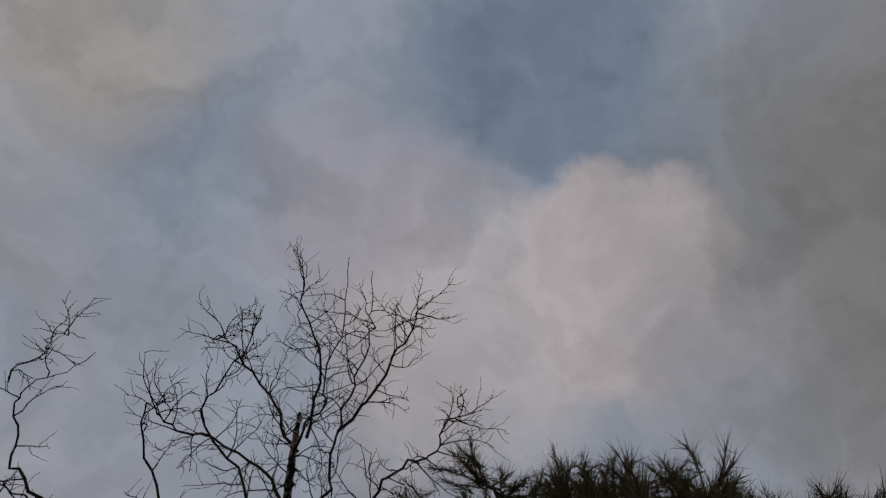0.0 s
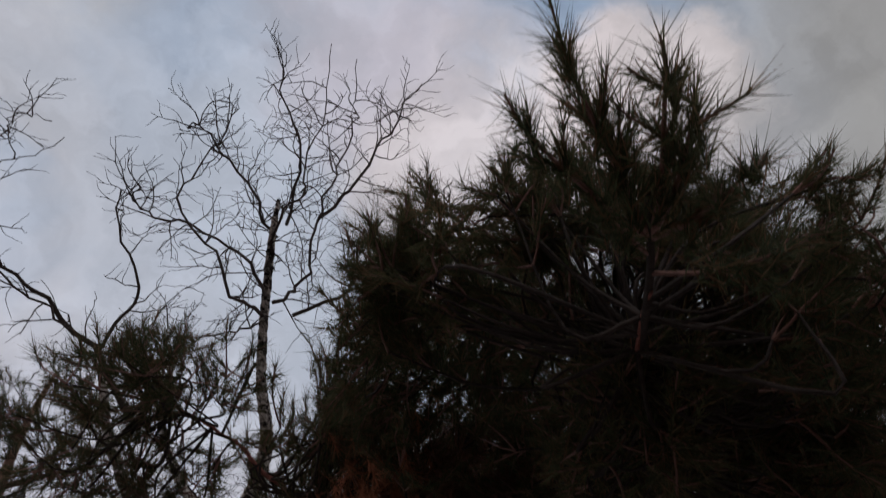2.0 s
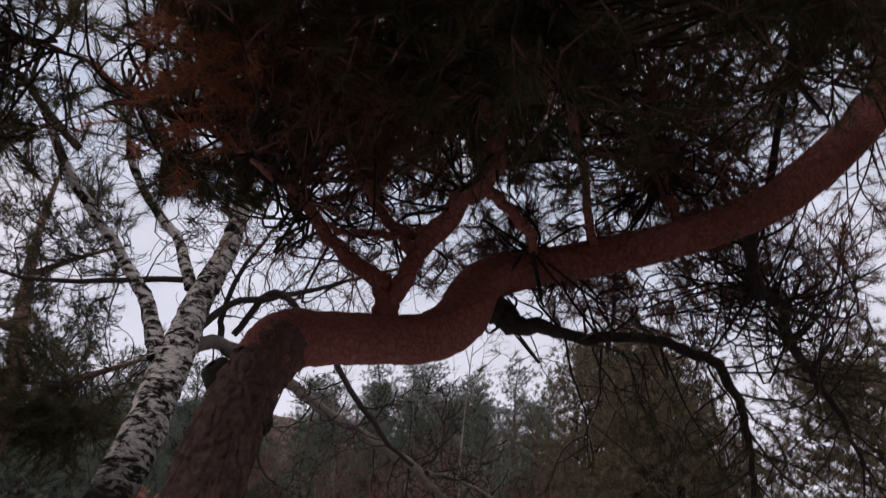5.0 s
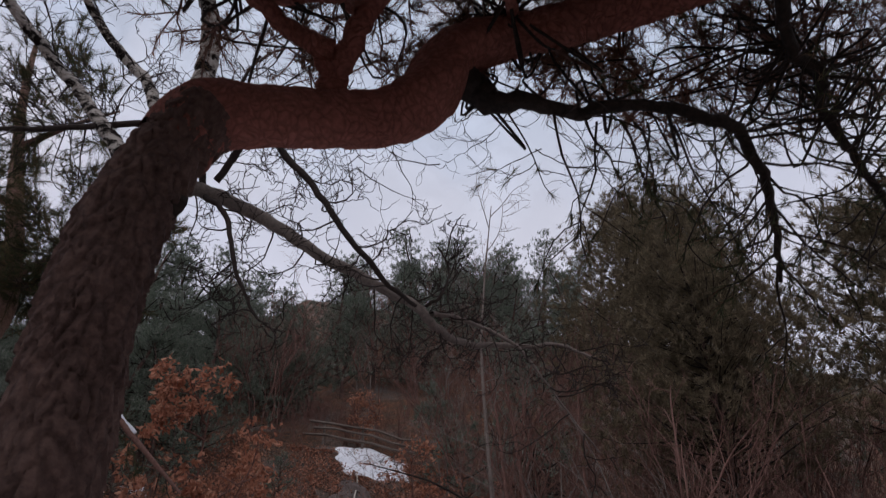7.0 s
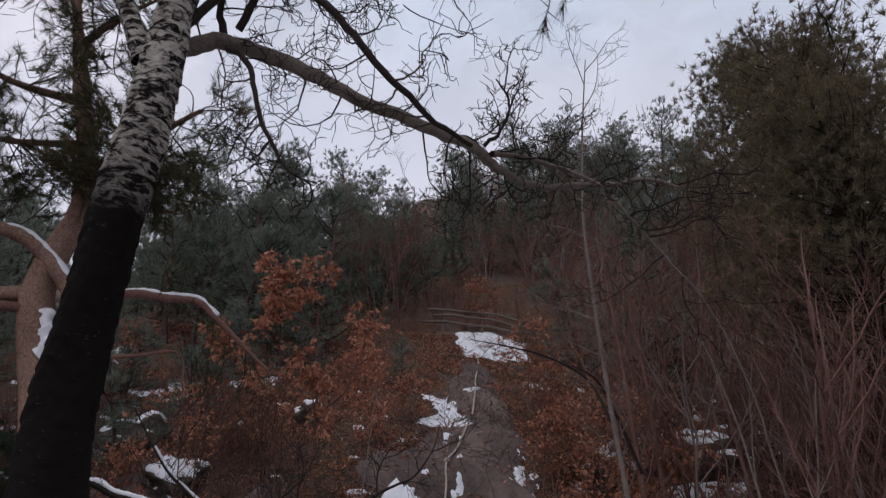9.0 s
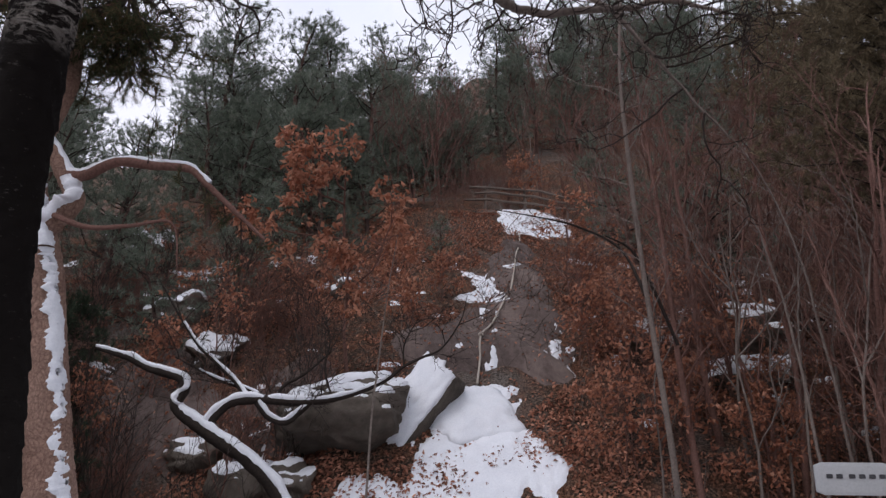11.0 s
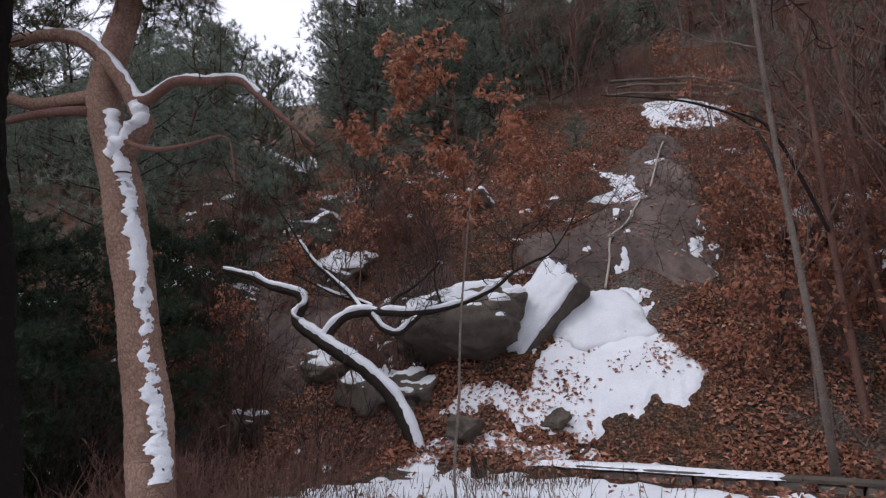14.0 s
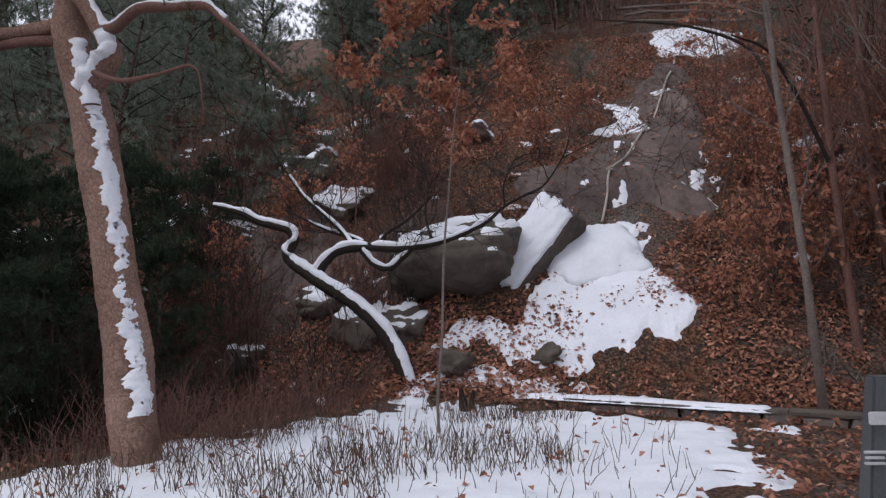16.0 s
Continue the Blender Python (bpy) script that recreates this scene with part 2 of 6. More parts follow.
M_GROUND = ground_material()
M_SLAB = rock_material("slab_rock", (0.03, 0.021, 0.02), (0.09, 0.064, 0.057), (0.25, 0.19, 0.165), (1.5, 0.55, 0.55))
M_BOULDER = rock_material("boulder_rock", (0.035, 0.03, 0.024), (0.085, 0.07, 0.055), (0.17, 0.14, 0.115))
M_STONE = rock_material("wall_stone", (0.09, 0.075, 0.062), (0.17, 0.145, 0.125), (0.3, 0.26, 0.23))
M_SNOW = snow_material()
M_REDBARK = plate_bark("red_pine_bark", (0.012, 0.007, 0.006), (0.06, 0.034, 0.027), (0.16, 0.1, 0.082), 16, (1, 1, 0.5))
M_UPBARK = plate_bark("upper_red_bark", (0.05, 0.018, 0.013), (0.16, 0.056, 0.042), (0.32, 0.125, 0.095), 26, (1, 1, 1))
M_PALEBARK = plate_bark("pale_pine_bark", (0.04, 0.021, 0.016), (0.2, 0.115, 0.085), (0.4, 0.26, 0.2), 24, (1, 1, 0.7))
M_BIRCH = birch_bark()
M_DARKBARK = two_scale("dark_bark", 5, 40, [(0.3, (0.012, 0.009, 0.008)), (0.7, (0.034, 0.025, 0.02))], [(0.3, (0.01, 0.008, 0.007)), (0.7, (0.055, 0.04, 0.032))])
M_TWIG = two_scale("twig_bark", 6, 50, [(0.3, (0.018, 0.013, 0.011)), (0.7, (0.045, 0.033, 0.027))], [(0.3, (0.018, 0.013, 0.011)), (0.7, (0.07, 0.052, 0.043))])
M_PALETWIG = two_scale("pale_twig_bark", 4, 40, [(0.3, (0.100, 0.077, 0.065)), (0.7, (0.213, 0.175, 0.150))], [(0.3, (0.075, 0.059, 0.050)), (0.7, (0.275, 0.225, 0.194))])
M_REDTWIG = two_scale("reddish_twig_bark", 4, 40, [(0.3, (0.081, 0.041, 0.034)), (0.7, (0.203, 0.105, 0.084))], [(0.3, (0.068, 0.036, 0.030)), (0.7, (0.270, 0.155, 0.121))])
M_NEEDLE = island_mat("pine_needles", [(0.0, (0.018, 0.03, 0.016)), (0.4, (0.04, 0.062, 0.03)), (0.7, (0.08, 0.1, 0.048)), (0.8, (0.15, 0.085, 0.046)), (0.88, (0.2, 0.09, 0.055)), (1.0, (0.15, 0.115, 0.06))], through_light=0.5)
M_INNERNEEDLE = island_mat("shaded_brown_needles", [(0.0, (0.054, 0.032, 0.023)), (0.5, (0.135, 0.065, 0.047)), (0.8, (0.108, 0.099, 0.054)), (1.0, (0.320, 0.135, 0.090))], through_light=0.5)
# the pale upper stops paint light on crown tips, dealt out at random
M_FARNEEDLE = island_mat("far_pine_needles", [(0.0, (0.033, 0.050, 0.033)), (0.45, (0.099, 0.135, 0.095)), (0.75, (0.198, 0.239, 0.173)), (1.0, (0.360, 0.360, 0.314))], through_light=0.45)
M_BROWNNEEDLE = island_mat("dull_brown_pine_needles", [(0.0, (0.053, 0.042, 0.030)), (0.5, (0.128, 0.105, 0.069)), (1.0, (0.300, 0.240, 0.150))], through_light=0.45)
# far pine needles again, darkened: the gully's shade is put into the colour
M_SHADENEEDLE = island_mat("shade_toned_pine_needles", [(0.0, (0.012, 0.02, 0.013)), (0.6, (0.032, 0.048, 0.03)), (1.0, (0.085, 0.105, 0.066))], through_light=0.3)
M_DEADNEEDLE = island_mat("dead_needles", [(0.0, (0.156, 0.054, 0.030)), (0.6, (0.288, 0.102, 0.054)), (1.0, (0.360, 0.156, 0.084))], through_light=0.5)
M_LEAF = island_mat("dry_oak_leaves", [(0.0, (0.192, 0.066, 0.038)), (0.35, (0.360, 0.138, 0.082)), (0.75, (0.516, 0.228, 0.144)), (1.0, (0.620, 0.360, 0.240))], through_light=0.35)
M_LITTER = island_mat("fallen_leaves", [(0.0, (0.077, 0.030, 0.021)), (0.4, (0.206, 0.076, 0.046)), (0.8, (0.360, 0.150, 0.092)), (1.0, (0.591, 0.321, 0.218))])
M_GRASS = island_mat("dry_grass", [(0.0, (0.035, 0.024, 0.018)), (0.6, (0.09, 0.062, 0.044)), (1.0, (0.2, 0.14, 0.1))])
M_ROPE = two_scale("rope_fibre", 20, 90, [(0.3, (0.34, 0.29, 0.24)), (0.7, (0.5, 0.45, 0.38))], [(0.3, (0.25, 0.2, 0.17)), (0.7, (0.55, 0.5, 0.44))])
M_RAIL = two_scale("weathered_wood", 3, 40, [(0.3, (0.1, 0.08, 0.065)), (0.7, (0.2, 0.165, 0.14))], [(0.3, (0.09, 0.07, 0.06)), (0.7, (0.26, 0.21, 0.18))])
M_SIGN = two_scale("grey_sign_paint", 3, 60, [(0.3, (0.05, 0.056, 0.058)), (0.7, (0.085, 0.093, 0.095))], [(0.3, (0.05, 0.055, 0.057)), (0.7, (0.1, 0.105, 0.108))], rough=0.5, spec=0.4, bumps=0.1)
M_SIGNFACE = two_scale("pale_sign_face", 3, 60, [(0.3, (0.36, 0.37, 0.37)), (0.7, (0.46, 0.47, 0.47))], [(0.3, (0.33, 0.34, 0.34)), (0.7, (0.5, 0.51, 0.51))], rough=0.5, spec=0.4, bumps=0.1)
M_INK = two_scale("dark_print", 5, 50, [(0.3, (0.04, 0.04, 0.045)), (0.7, (0.07, 0.07, 0.075))], [(0.3, (0.04, 0.04, 0.04)), (0.7, (0.08, 0.08, 0.08))], bumps=0.0)
M_PRINT = two_scale("pale_print", 5, 50, [(0.3, (0.4, 0.4, 0.4)), (0.7, (0.55, 0.55, 0.55))], [(0.3, (0.4, 0.4, 0.4)), (0.7, (0.6, 0.6, 0.6))], bumps=0.0)


# ---------------------------------------------------------------- geometry helpers
def mesh_from(name, verts, faces, mat, smooth=True):
    me = bpy.data.meshes.new(name)
    me.from_pydata([tuple(v) for v in verts], [], faces)
    if smooth:
        me.polygons.foreach_set("use_smooth", np.ones(len(me.polygons), bool))
    me.materials.append(mat)
    me.update()
    return me


def mesh_fast(name, V, F, mat, smooth=False):
    """V: n x 3, F: m x k faces of equal size."""
    V, F = np.asarray(V, np.float32), np.asarray(F, np.int32)
    me = bpy.data.meshes.new(name)
    k = F.shape[1]
    me.vertices.add(len(V))
    me.vertices.foreach_set("co", V.ravel())
    me.loops.add(F.size)
    me.loops.foreach_set("vertex_index", F.ravel())
    me.polygons.add(len(F))
    me.polygons.foreach_set("loop_start", np.arange(0, F.size, k, dtype=np.int32))
    me.polygons.foreach_set("use_smooth", np.full(len(F), smooth))
    me.materials.append(mat)
    me.update(calc_edges=True)
    return me


def part(name, me, parent, label=""):
    ob = new(name, me)
    ob.parent = parent
    if label:
        ob["label"] = label
    return ob


def thing(name, label, category, at=(0, 0, 0), group="", kind=""):
    ob = new(name)
    ob.empty_display_size = 0.1
    ob.location = at
    return tagged(ob, label, category, group, kind)


class Geo:
    """Gathers tubes in one mesh."""

    def __init__(self):
        self.v, self.f = [], []

    def tube(self, pts, radii, sides=6, rough=0.0, rng=None):
        pts = np.asarray(pts, float)
        n = len(pts)
        tang = np.gradient(pts, axis=0)
        tang /= np.linalg.norm(tang, axis=1)[:, None] + 1e-9
        ref = np.array([0.31, 0.17, 0.93]) if abs(tang[0][2]) < 0.9 else np.array([1.0, 0.1, 0.0])
        base = sum(len(a) for a in self.v)
        ang = np.arange(sides) * 2 * np.pi / sides
        side = np.cross(tang[0], ref)
        side /= np.linalg.norm(side)
        rows = []
        for i in range(n):
            side = side - tang[i] * (side @ tang[i])
            side /= np.linalg.norm(side) + 1e-9
            up = np.cross(tang[i], side)
            r = radii[i]
            if rough and rng is not None:
                r = r * (1 + rough * (rng.random(sides)[:, None] - 0.5))
            rows.append(pts[i] + r * (np.cos(ang)[:, None] * side + np.sin(ang)[:, None] * up))
        self.v.append(np.concatenate(rows))
        i = np.arange(n - 1)[:, None] * sides
        j = np.arange(sides)[None]
        k = (j + 1) % sides
        q = np.stack([i + j, i + k, i + sides + k, i + sides + j], -1).reshape(-1, 4) + base
        self.f.append(q)

    def mesh(self, name, mat, smooth=True):
        if not self.v:
            return bpy.data.meshes.new(name)
        return mesh_fast(name, np.concatenate(self.v), np.concatenate(self.f), mat, smooth)


def spline(pts, per=6):
    """Points on a smooth curve through pts (rows of any width)."""
    p = np.asarray(pts, float)
    p = np.concatenate([[2 * p[0] - p[1]], p, [2 * p[-1] - p[-2]]])
    out = []
    for i in range(1, len(p) - 2):
        for u in np.arange(per) / per:
            a, b, c, d = p[i - 1 : i + 3]
            out.append(0.5 * (2 * b + (c - a) * u + (2 * a - 5 * b + 4 * c - d) * u**2 + (3 * b - a - 3 * c + d) * u**3))
    out.append(p[-2])
    return np.array(out)


def unit(v):
    v = np.asarray(v, float)
    return v / (np.linalg.norm(v) + 1e-9)


def wander(rng, start, way, length, steps, bend, lift=0.0, curl=0.0):
    """A crooked path: bend is the turn per step, lift pulls up, curl pulls down towards the tip."""
    p, d = np.array(start, float), unit(way)
    out = [p.copy()]
    for i in range(steps):
        d = unit(d + rng.normal(0, bend, 3) + np.array([0, 0, lift - curl * i / steps]))
        p = p + d * length / steps
        out.append(p.copy())
    return np.array(out), d


def branch_out(rng, geo, twigs, start, way, length, radius, depth, kids=(4, 6), spread=0.8, bend=0.18, lift=0.05, curl=0.0, ratio=0.6, tips=None, fine=0.0035, sides=5):
    """A limb with its side branches down to twigs. Thick ones go to geo, thin ones to twigs."""
    steps = 7 if depth > 0 else 5
    pts, d = wander(rng, start, way, length, steps, bend, lift, curl)
    rad = np.linspace(radius, max(radius * 0.35, fine * 0.6), steps + 1)
    thick = radius > 0.012
    (geo if thick else twigs).tube(pts, rad, sides if thick else 3)
    if depth == 0:
        if tips is not None:
            tips.append((pts[-1], d))
        return
    n = rng.integers(kids[0], kids[1] + 1)
    for k in range(n):
        u = 0.25 + 0.75 * (k + rng.random()) / n
        i = min(int(u * steps), steps - 1)
        at = pts[i] + (pts[i + 1] - pts[i]) * (u * steps - i if u < 1 else 1)
        axis = unit(pts[i + 1] - pts[i])
        away = unit(np.cross(axis, rng.normal(size=3)))
        w = unit(axis * (1 - spread * 0.5) + away * spread)
        branch_out(rng, geo, twigs, at, w, length * ratio * (0.7 + 0.5 * rng.random()) * (1.15 - 0.4 * u), max(radius * 0.5, fine), depth - 1, kids, spread, bend * 1.15, lift, curl, ratio, tips, fine, sides)
    if tips is not None:
        tips.append((pts[-1], d))


def needle_mesh(name, tips, rng, mat, per=40, length=0.11, width=0.003, back=0.16, cone=0.9):
    """Needle bundles along the ends of twigs: thin tapered blades."""
    P = np.array([t[0] for t in tips])
    D = np.array([t[1] for t in tips])
    n = len(P)
    P, D = np.repeat(P, per, 0), np.repeat(D, per, 0)
    u = rng.random((n * per, 1))
    base = P - D * back * u
    way = D * (0.55 + 0.4 * rng.random((n * per, 1))) + rng.normal(0, cone * 0.5, (n * per, 3))
    way /= np.linalg.norm(way, axis=1)[:, None]
    L = length * (0.7 + 0.5 * rng.random((n * per, 1)))
    side = np.cross(way, rng.normal(size=(n * per, 3)))
    side *= width / (np.linalg.norm(side, axis=1)[:, None] + 1e-9)
    V = np.stack([base - side * 0.5, base + side * 0.5, base + way * L], 1).reshape(-1, 3)
    return mesh_fast(name, V, np.arange(len(V)).reshape(-1, 3), mat)


def leaf_mesh(name, P, rng, mat, size=0.1, normals=None, droop=0.0):
    """Dry leaves: each a folded, pointed blade of four triangles' worth of quads."""
    P = np.asarray(P, float)
    n = len(P)
    a = rng.normal(size=(n, 3))
    a[:, 2] -= droop
    if normals is not None:
        a -= normals * (a * normals).sum(1)[:, None] * 0.8
    a /= np.linalg.norm(a, axis=1)[:, None]
    nn = rng.normal(size=(n, 3)) if normals is None else normals + rng.normal(0, 0.35, (n, 3))
    b = np.cross(nn, a)
    b /= np.linalg.norm(b, axis=1)[:, None] + 1e-9
    c = np.cross(a, b)
    s = size * (0.55 + 0.7 * rng.random((n, 1)))
    fold = 0.12 + 0.25 * rng.random((n, 1))
    curl = rng.normal(0, 0.2, (n, 1))
    v0 = P
    v1 = P + s * (a * 0.45 + b * 0.27 + c * fold)
    v2 = P + s * (a * 1.0 + c * curl)
    v3 = P + s * (a * 0.5 - b * 0.27 + c * fold)
    V = np.stack([v0, v1, v2, v3], 1).reshape(-1, 3)
    i = np.arange(n)[:, None] * 4
    F = np.concatenate([i + [0, 1, 2], i + [0, 2, 3]])
    return mesh_fast(name, V, F, mat)


# ---------------------------------------------------------------- ground
def vnoise(x, y, scale, seed=0, octaves=4):
    """Value noise on arrays, about -1 to 1."""
    out, amp, tot = np.zeros(np.broadcast(x, y).shape), 1.0, 0.0
    for o in range(octaves):
        f = 2.0**o / scale
        u, v = x * f + 17.3 * seed + 5.1 * o, y * f - 9.7 * seed + 3.3 * o
        iu, iv = np.floor(u), np.floor(v)
        fu, fv = u - iu, v - iv
        fu, fv = fu * fu * (3 - 2 * fu), fv * fv * (3 - 2 * fv)

        def h(a, b):
            q = np.sin(a * 127.1 + b * 311.7 + seed * 74.7) * 43758.5453
            return (q - np.floor(q)) * 2 - 1

        out = out + amp * ((h(iu, iv) * (1 - fu) + h(iu + 1, iv) * fu) * (1 - fv) + (h(iu, iv + 1) * (1 - fu) + h(iu + 1, iv + 1) * fu) * fv)
        tot += amp
        amp *= 0.5
    return out / tot * 1.4


def smooth01(a, lo, hi):
    u = np.clip((a - lo) / (hi - lo), 0, 1)
    return u * u * (3 - 2 * u)


SLOPE_Y = (-2000, 16.9, 17.6, 18.8, 21.3, 26, 29.8, 40, 48, 62, 90, 140, 400, 2500)
SLOPE_Z = (0, 0, 0.35, 1.7, 3.75, 6.5, 9.6, 16.0, 19.5, 22.0, 40, 76, 90, 0)


def terrain(x, y):
    x, y = np.asarray(x, float), np.asarray(y, float)
    yy = y + 0.8 * vnoise(x, y * 0 + 3, 6, 3, 2) * smooth01(np.abs(x - 3), 3, 8)
    z = np.interp(yy, SLOPE_Y, SLOPE_Z)
    z = z * (1 - 0.22 * smooth01(-x, 2, 14) * smooth01(y, 20, 40))
    z = z * (1 + 0.32 * smooth01(x, 4, 14) * smooth01(y, 30, 48) * (1 - 0.75 * smooth01(y, 55, 95)))
    z = z * np.where(np.abs(x) > 200, np.clip(1 - (np.abs(x) - 200) / 1500, 0, 1), 1)
    # the bank drops into a gully beside the snowy terrace
    edge = -0.75 + (y - 12.5) * 0.44
    gully = smooth01(edge - x, 0.0, 1.6) * smooth01(y, 4, 10) * (1 - smooth01(y, 17, 24))
    z = z - 0.9 * gully
    z = z + smooth01(y, 16.5, 20) * (0.22 * vnoise(x, y, 2.2, 1) + 0.5 * vnoise(x, y, 9, 2, 2) * smooth01(y, 24, 34))
    z = z + 0.03 * vnoise(x, y, 1.4, 5) + 0.12 * gully * vnoise(x, y, 1.1, 6)
    return z


def spaced(lo, hi, step, far, grow=1.35):
    mid = np.arange(lo, hi + step / 2, step)
    out, s, p = [], step, mid[-1]
    while p < far:
        s *= grow
        p += s
        out.append(p)
    up = np.array(out)
    return np.concatenate([(lo - (up - mid[-1]))[::-1], mid, up])


def grid_mesh(name, xs, ys, Z, mat, keep=None):
    X, Y = np.meshgrid(xs, ys)
    V = np.stack([X, Y, Z], -1).reshape(-1, 3)
    nx, ny = len(xs), len(ys)
    i = (np.arange(ny - 1)[:, None] * nx + np.arange(nx - 1)[None]).ravel()
    F = np.stack([i, i + 1, i + nx + 1, i + nx], -1)
    if keep is not None:
        k = keep.ravel()
        F = F[k[F].any(1)]
        used = np.unique(F)
        back = np.zeros(len(V), int)
        back[used] = np.arange(len(used))
        V, F = V[used], back[F]
    return mesh_fast(name, V, F, mat, True)


xs, ys = spaced(-16, 18, 0.16, 2500), spaced(-4, 44, 0.16, 2500)
GX, GY = np.meshgrid(xs, ys)
tagged(new("ground", grid_mesh("ground", xs, ys, terrain(GX, GY), M_GROUND)), "brown forest floor rising into a steep leafy hillside", "ground", kind="structure")


def poly_depth(X, Y, poly):
    """Distance to a plan polygon's edge, positive inside."""
    P = np.asarray(poly, float)
    dist, inside = np.full(X.shape, 1e9), np.zeros(X.shape, bool)
    for (x0, y0), (x1, y1) in zip(P, np.roll(P, -1, 0)):
        u = np.clip(((X - x0) * (x1 - x0) + (Y - y0) * (y1 - y0)) / ((x1 - x0) ** 2 + (y1 - y0) ** 2), 0, 1)
        dist = np.minimum(dist, np.hypot(X - x0 - u * (x1 - x0), Y - y0 - u * (y1 - y0)))
        hit = ((y0 > Y) != (y1 > Y)) & (X < (x1 - x0) * (Y - y0) / ((y1 - y0) or 1e-9) + x0)
        inside ^= hit
    return np.where(inside, dist, -dist)


SLAB = [(2.6, 20.7), (3.6, 20.45), (4.9, 20.3), (6.2, 20.4), (6.9, 21.2), (6.9, 22.5), (6.4, 23.4), (6.9, 25.5), (6.6, 28.2), (5.7, 28.6), (5.2, 26.2), (5.0, 24.2), (3.9, 22.6), (2.6, 21.8)]


LEDGES = [(-3.4, 19.7), (-1.6, 19.2), (0.2, 19.5), (1.5, 19.3), (2.6, 20.4), (1.2, 21.2), (-0.4, 21.0), (-1.6, 22.0), (-3.6, 21.4)]


def slab_depth(X, Y):
    return np.maximum(poly_depth(X, Y, SLAB), poly_depth(X, Y, LEDGES))


def slab_rise(X, Y):
    d = slab_depth(X, Y)
    d = d + 0.45 * vnoise(X, Y, 1.3, 11)
    lift = 0.2 * smooth01(d, -0.2, 0.7) - 0.09
    ledge = 0.16 * (np.floor((Y + 0.25 * X + 0.5 * vnoise(X, Y, 2.5, 12)) * 0.8) % 2)
    crack = np.abs(vnoise(X * 0.55, Y, 1.1, 14, 3))
    return lift + ledge * smooth01(d, 0.1, 0.4) + 0.07 * vnoise(X, Y, 0.8, 13) - 0.12 * (1 - smooth01(crack, 0.0, 0.07)) * smooth01(d, 0.0, 0.3)


def top_surface(x, y):
    x, y = np.asarray(x, float), np.asarray(y, float)
    t = terrain(x, y)
    near = (x > -4.5) & (x < 8.5) & (y > 18) & (y < 30)
    return np.where(near, np.maximum(t, t + slab_rise(x, y)), t)


def sheet(name, poly, rise, step, mat, base=terrain, pad=0.5):
    P = np.array(poly)
    ax = np.arange(P[:, 0].min() - pad, P[:, 0].max() + pad, step)
    ay = np.arange(P[:, 1].min() - pad, P[:, 1].max() + pad, step)
    X, Y = np.meshgrid(ax, ay)
    r = rise(X, Y)
    return grid_mesh(name, ax, ay, base(X, Y) + r, mat, r > -0.03)


tagged(new("rock_slab", sheet("rock_slab", SLAB + LEDGES, slab_rise, 0.06, M_SLAB)), "grey-brown bare rock slab on the hillside", "rock", kind="structure")


def snow_patch(poly, label, thick=0.06, ragged=0.35, holes=0.0, seed=1, step=0.045, scale=0.5):
    def rise(X, Y):
        d = poly_depth(X, Y, poly) + ragged * vnoise(X, Y, scale, seed, 4) - holes * np.clip(vnoise(X, Y, 0.35, seed + 20, 3), 0, 1)
        return thick * (2 * smooth01(d, -0.16, 0.22) - 1) + 0.016 * vnoise(X, Y, 0.3, seed + 9) + 0.02 * vnoise(X, Y * 2, 1.0, seed + 5)

    return tagged(new("snow_patch", sheet("snow_patch", poly, rise, step, M_SNOW, top_surface)), label, "snow", kind="stuff")


TERRACE = [(-1.2, 5.2), (-1.9, 6.3), (-2.3, 8.0), (-1.2, 11.3), (-0.72, 12.5), (-0.3, 13.56), (0.2, 14.8), (1.0, 16.0), (1.6, 17.3), (2.6, 17.2), (3.6, 16.95), (5.1, 16.4), (5.75, 15.9), (5.95, 15.0), (5.75, 13.2), (5.5, 11.5), (5.6, 8.6), (4.9, 6.9), (3.6, 5.6), (2.4, 5.9), (1.1, 4.7), (0.2, 5.4)]
snow_patch(TERRACE, "thin snow lying on the grassy terrace", 0.03, 0.3, 0.62, 1, 0.045, 0.6)
snow_patch([(1.74, 18.0), (2.25, 18.45), (2.87, 18.5), (3.3, 19.0), (3.7, 20.1), (4.37, 20.35), (5.05, 20.15), (5.05, 19.6), (5.4, 19.4), (5.42, 18.9), (5.7, 18.5), (5.5, 18.12), (4.84, 17.92), (4.29, 17.78), (3.81, 17.68), (3.23, 17.75), (2.58, 17.95)], "bright snow fan below the boulders", 0.055, 0.2, 0.16, 2, 0.028, 0.22)
snow_patch([(1.6, 17.3), (3.0, 17.35), (3.9, 17.2), (5.2, 16.85), (5.2, 17.1), (3.8, 17.5), (2.6, 17.75), (1.8, 17.7)], "snow speckled with leaves behind the wall", 0.05, 0.22, 0.14, 12, 0.035, 0.3)
snow_patch([(5.85, 31.0), (5.8, 28.75), (7.05, 28.45), (8.15, 28.65), (8.6, 31.2), (7.3, 31.6)], "snow patch at the head of the slab", 0.06, 0.2, 0.0, 3, 0.06)
snow_patch([(3.86, 26.9), (4.6, 25.9), (4.5, 24.8), (4.0, 24.3), (5.1, 23.7), (5.4, 24.3), (4.9, 26.1)], "ragged snow patch beside the slab", 0.05, 0.22, 0.1, 4, 0.05)
snow_patch([(4.5, 23.6), (4.7, 23.15), (5.5, 22.85), (5.2, 23.4)], "thin snow on a rock ledge", 0.035, 0.14, 0.1, 5, 0.04, 0.3)
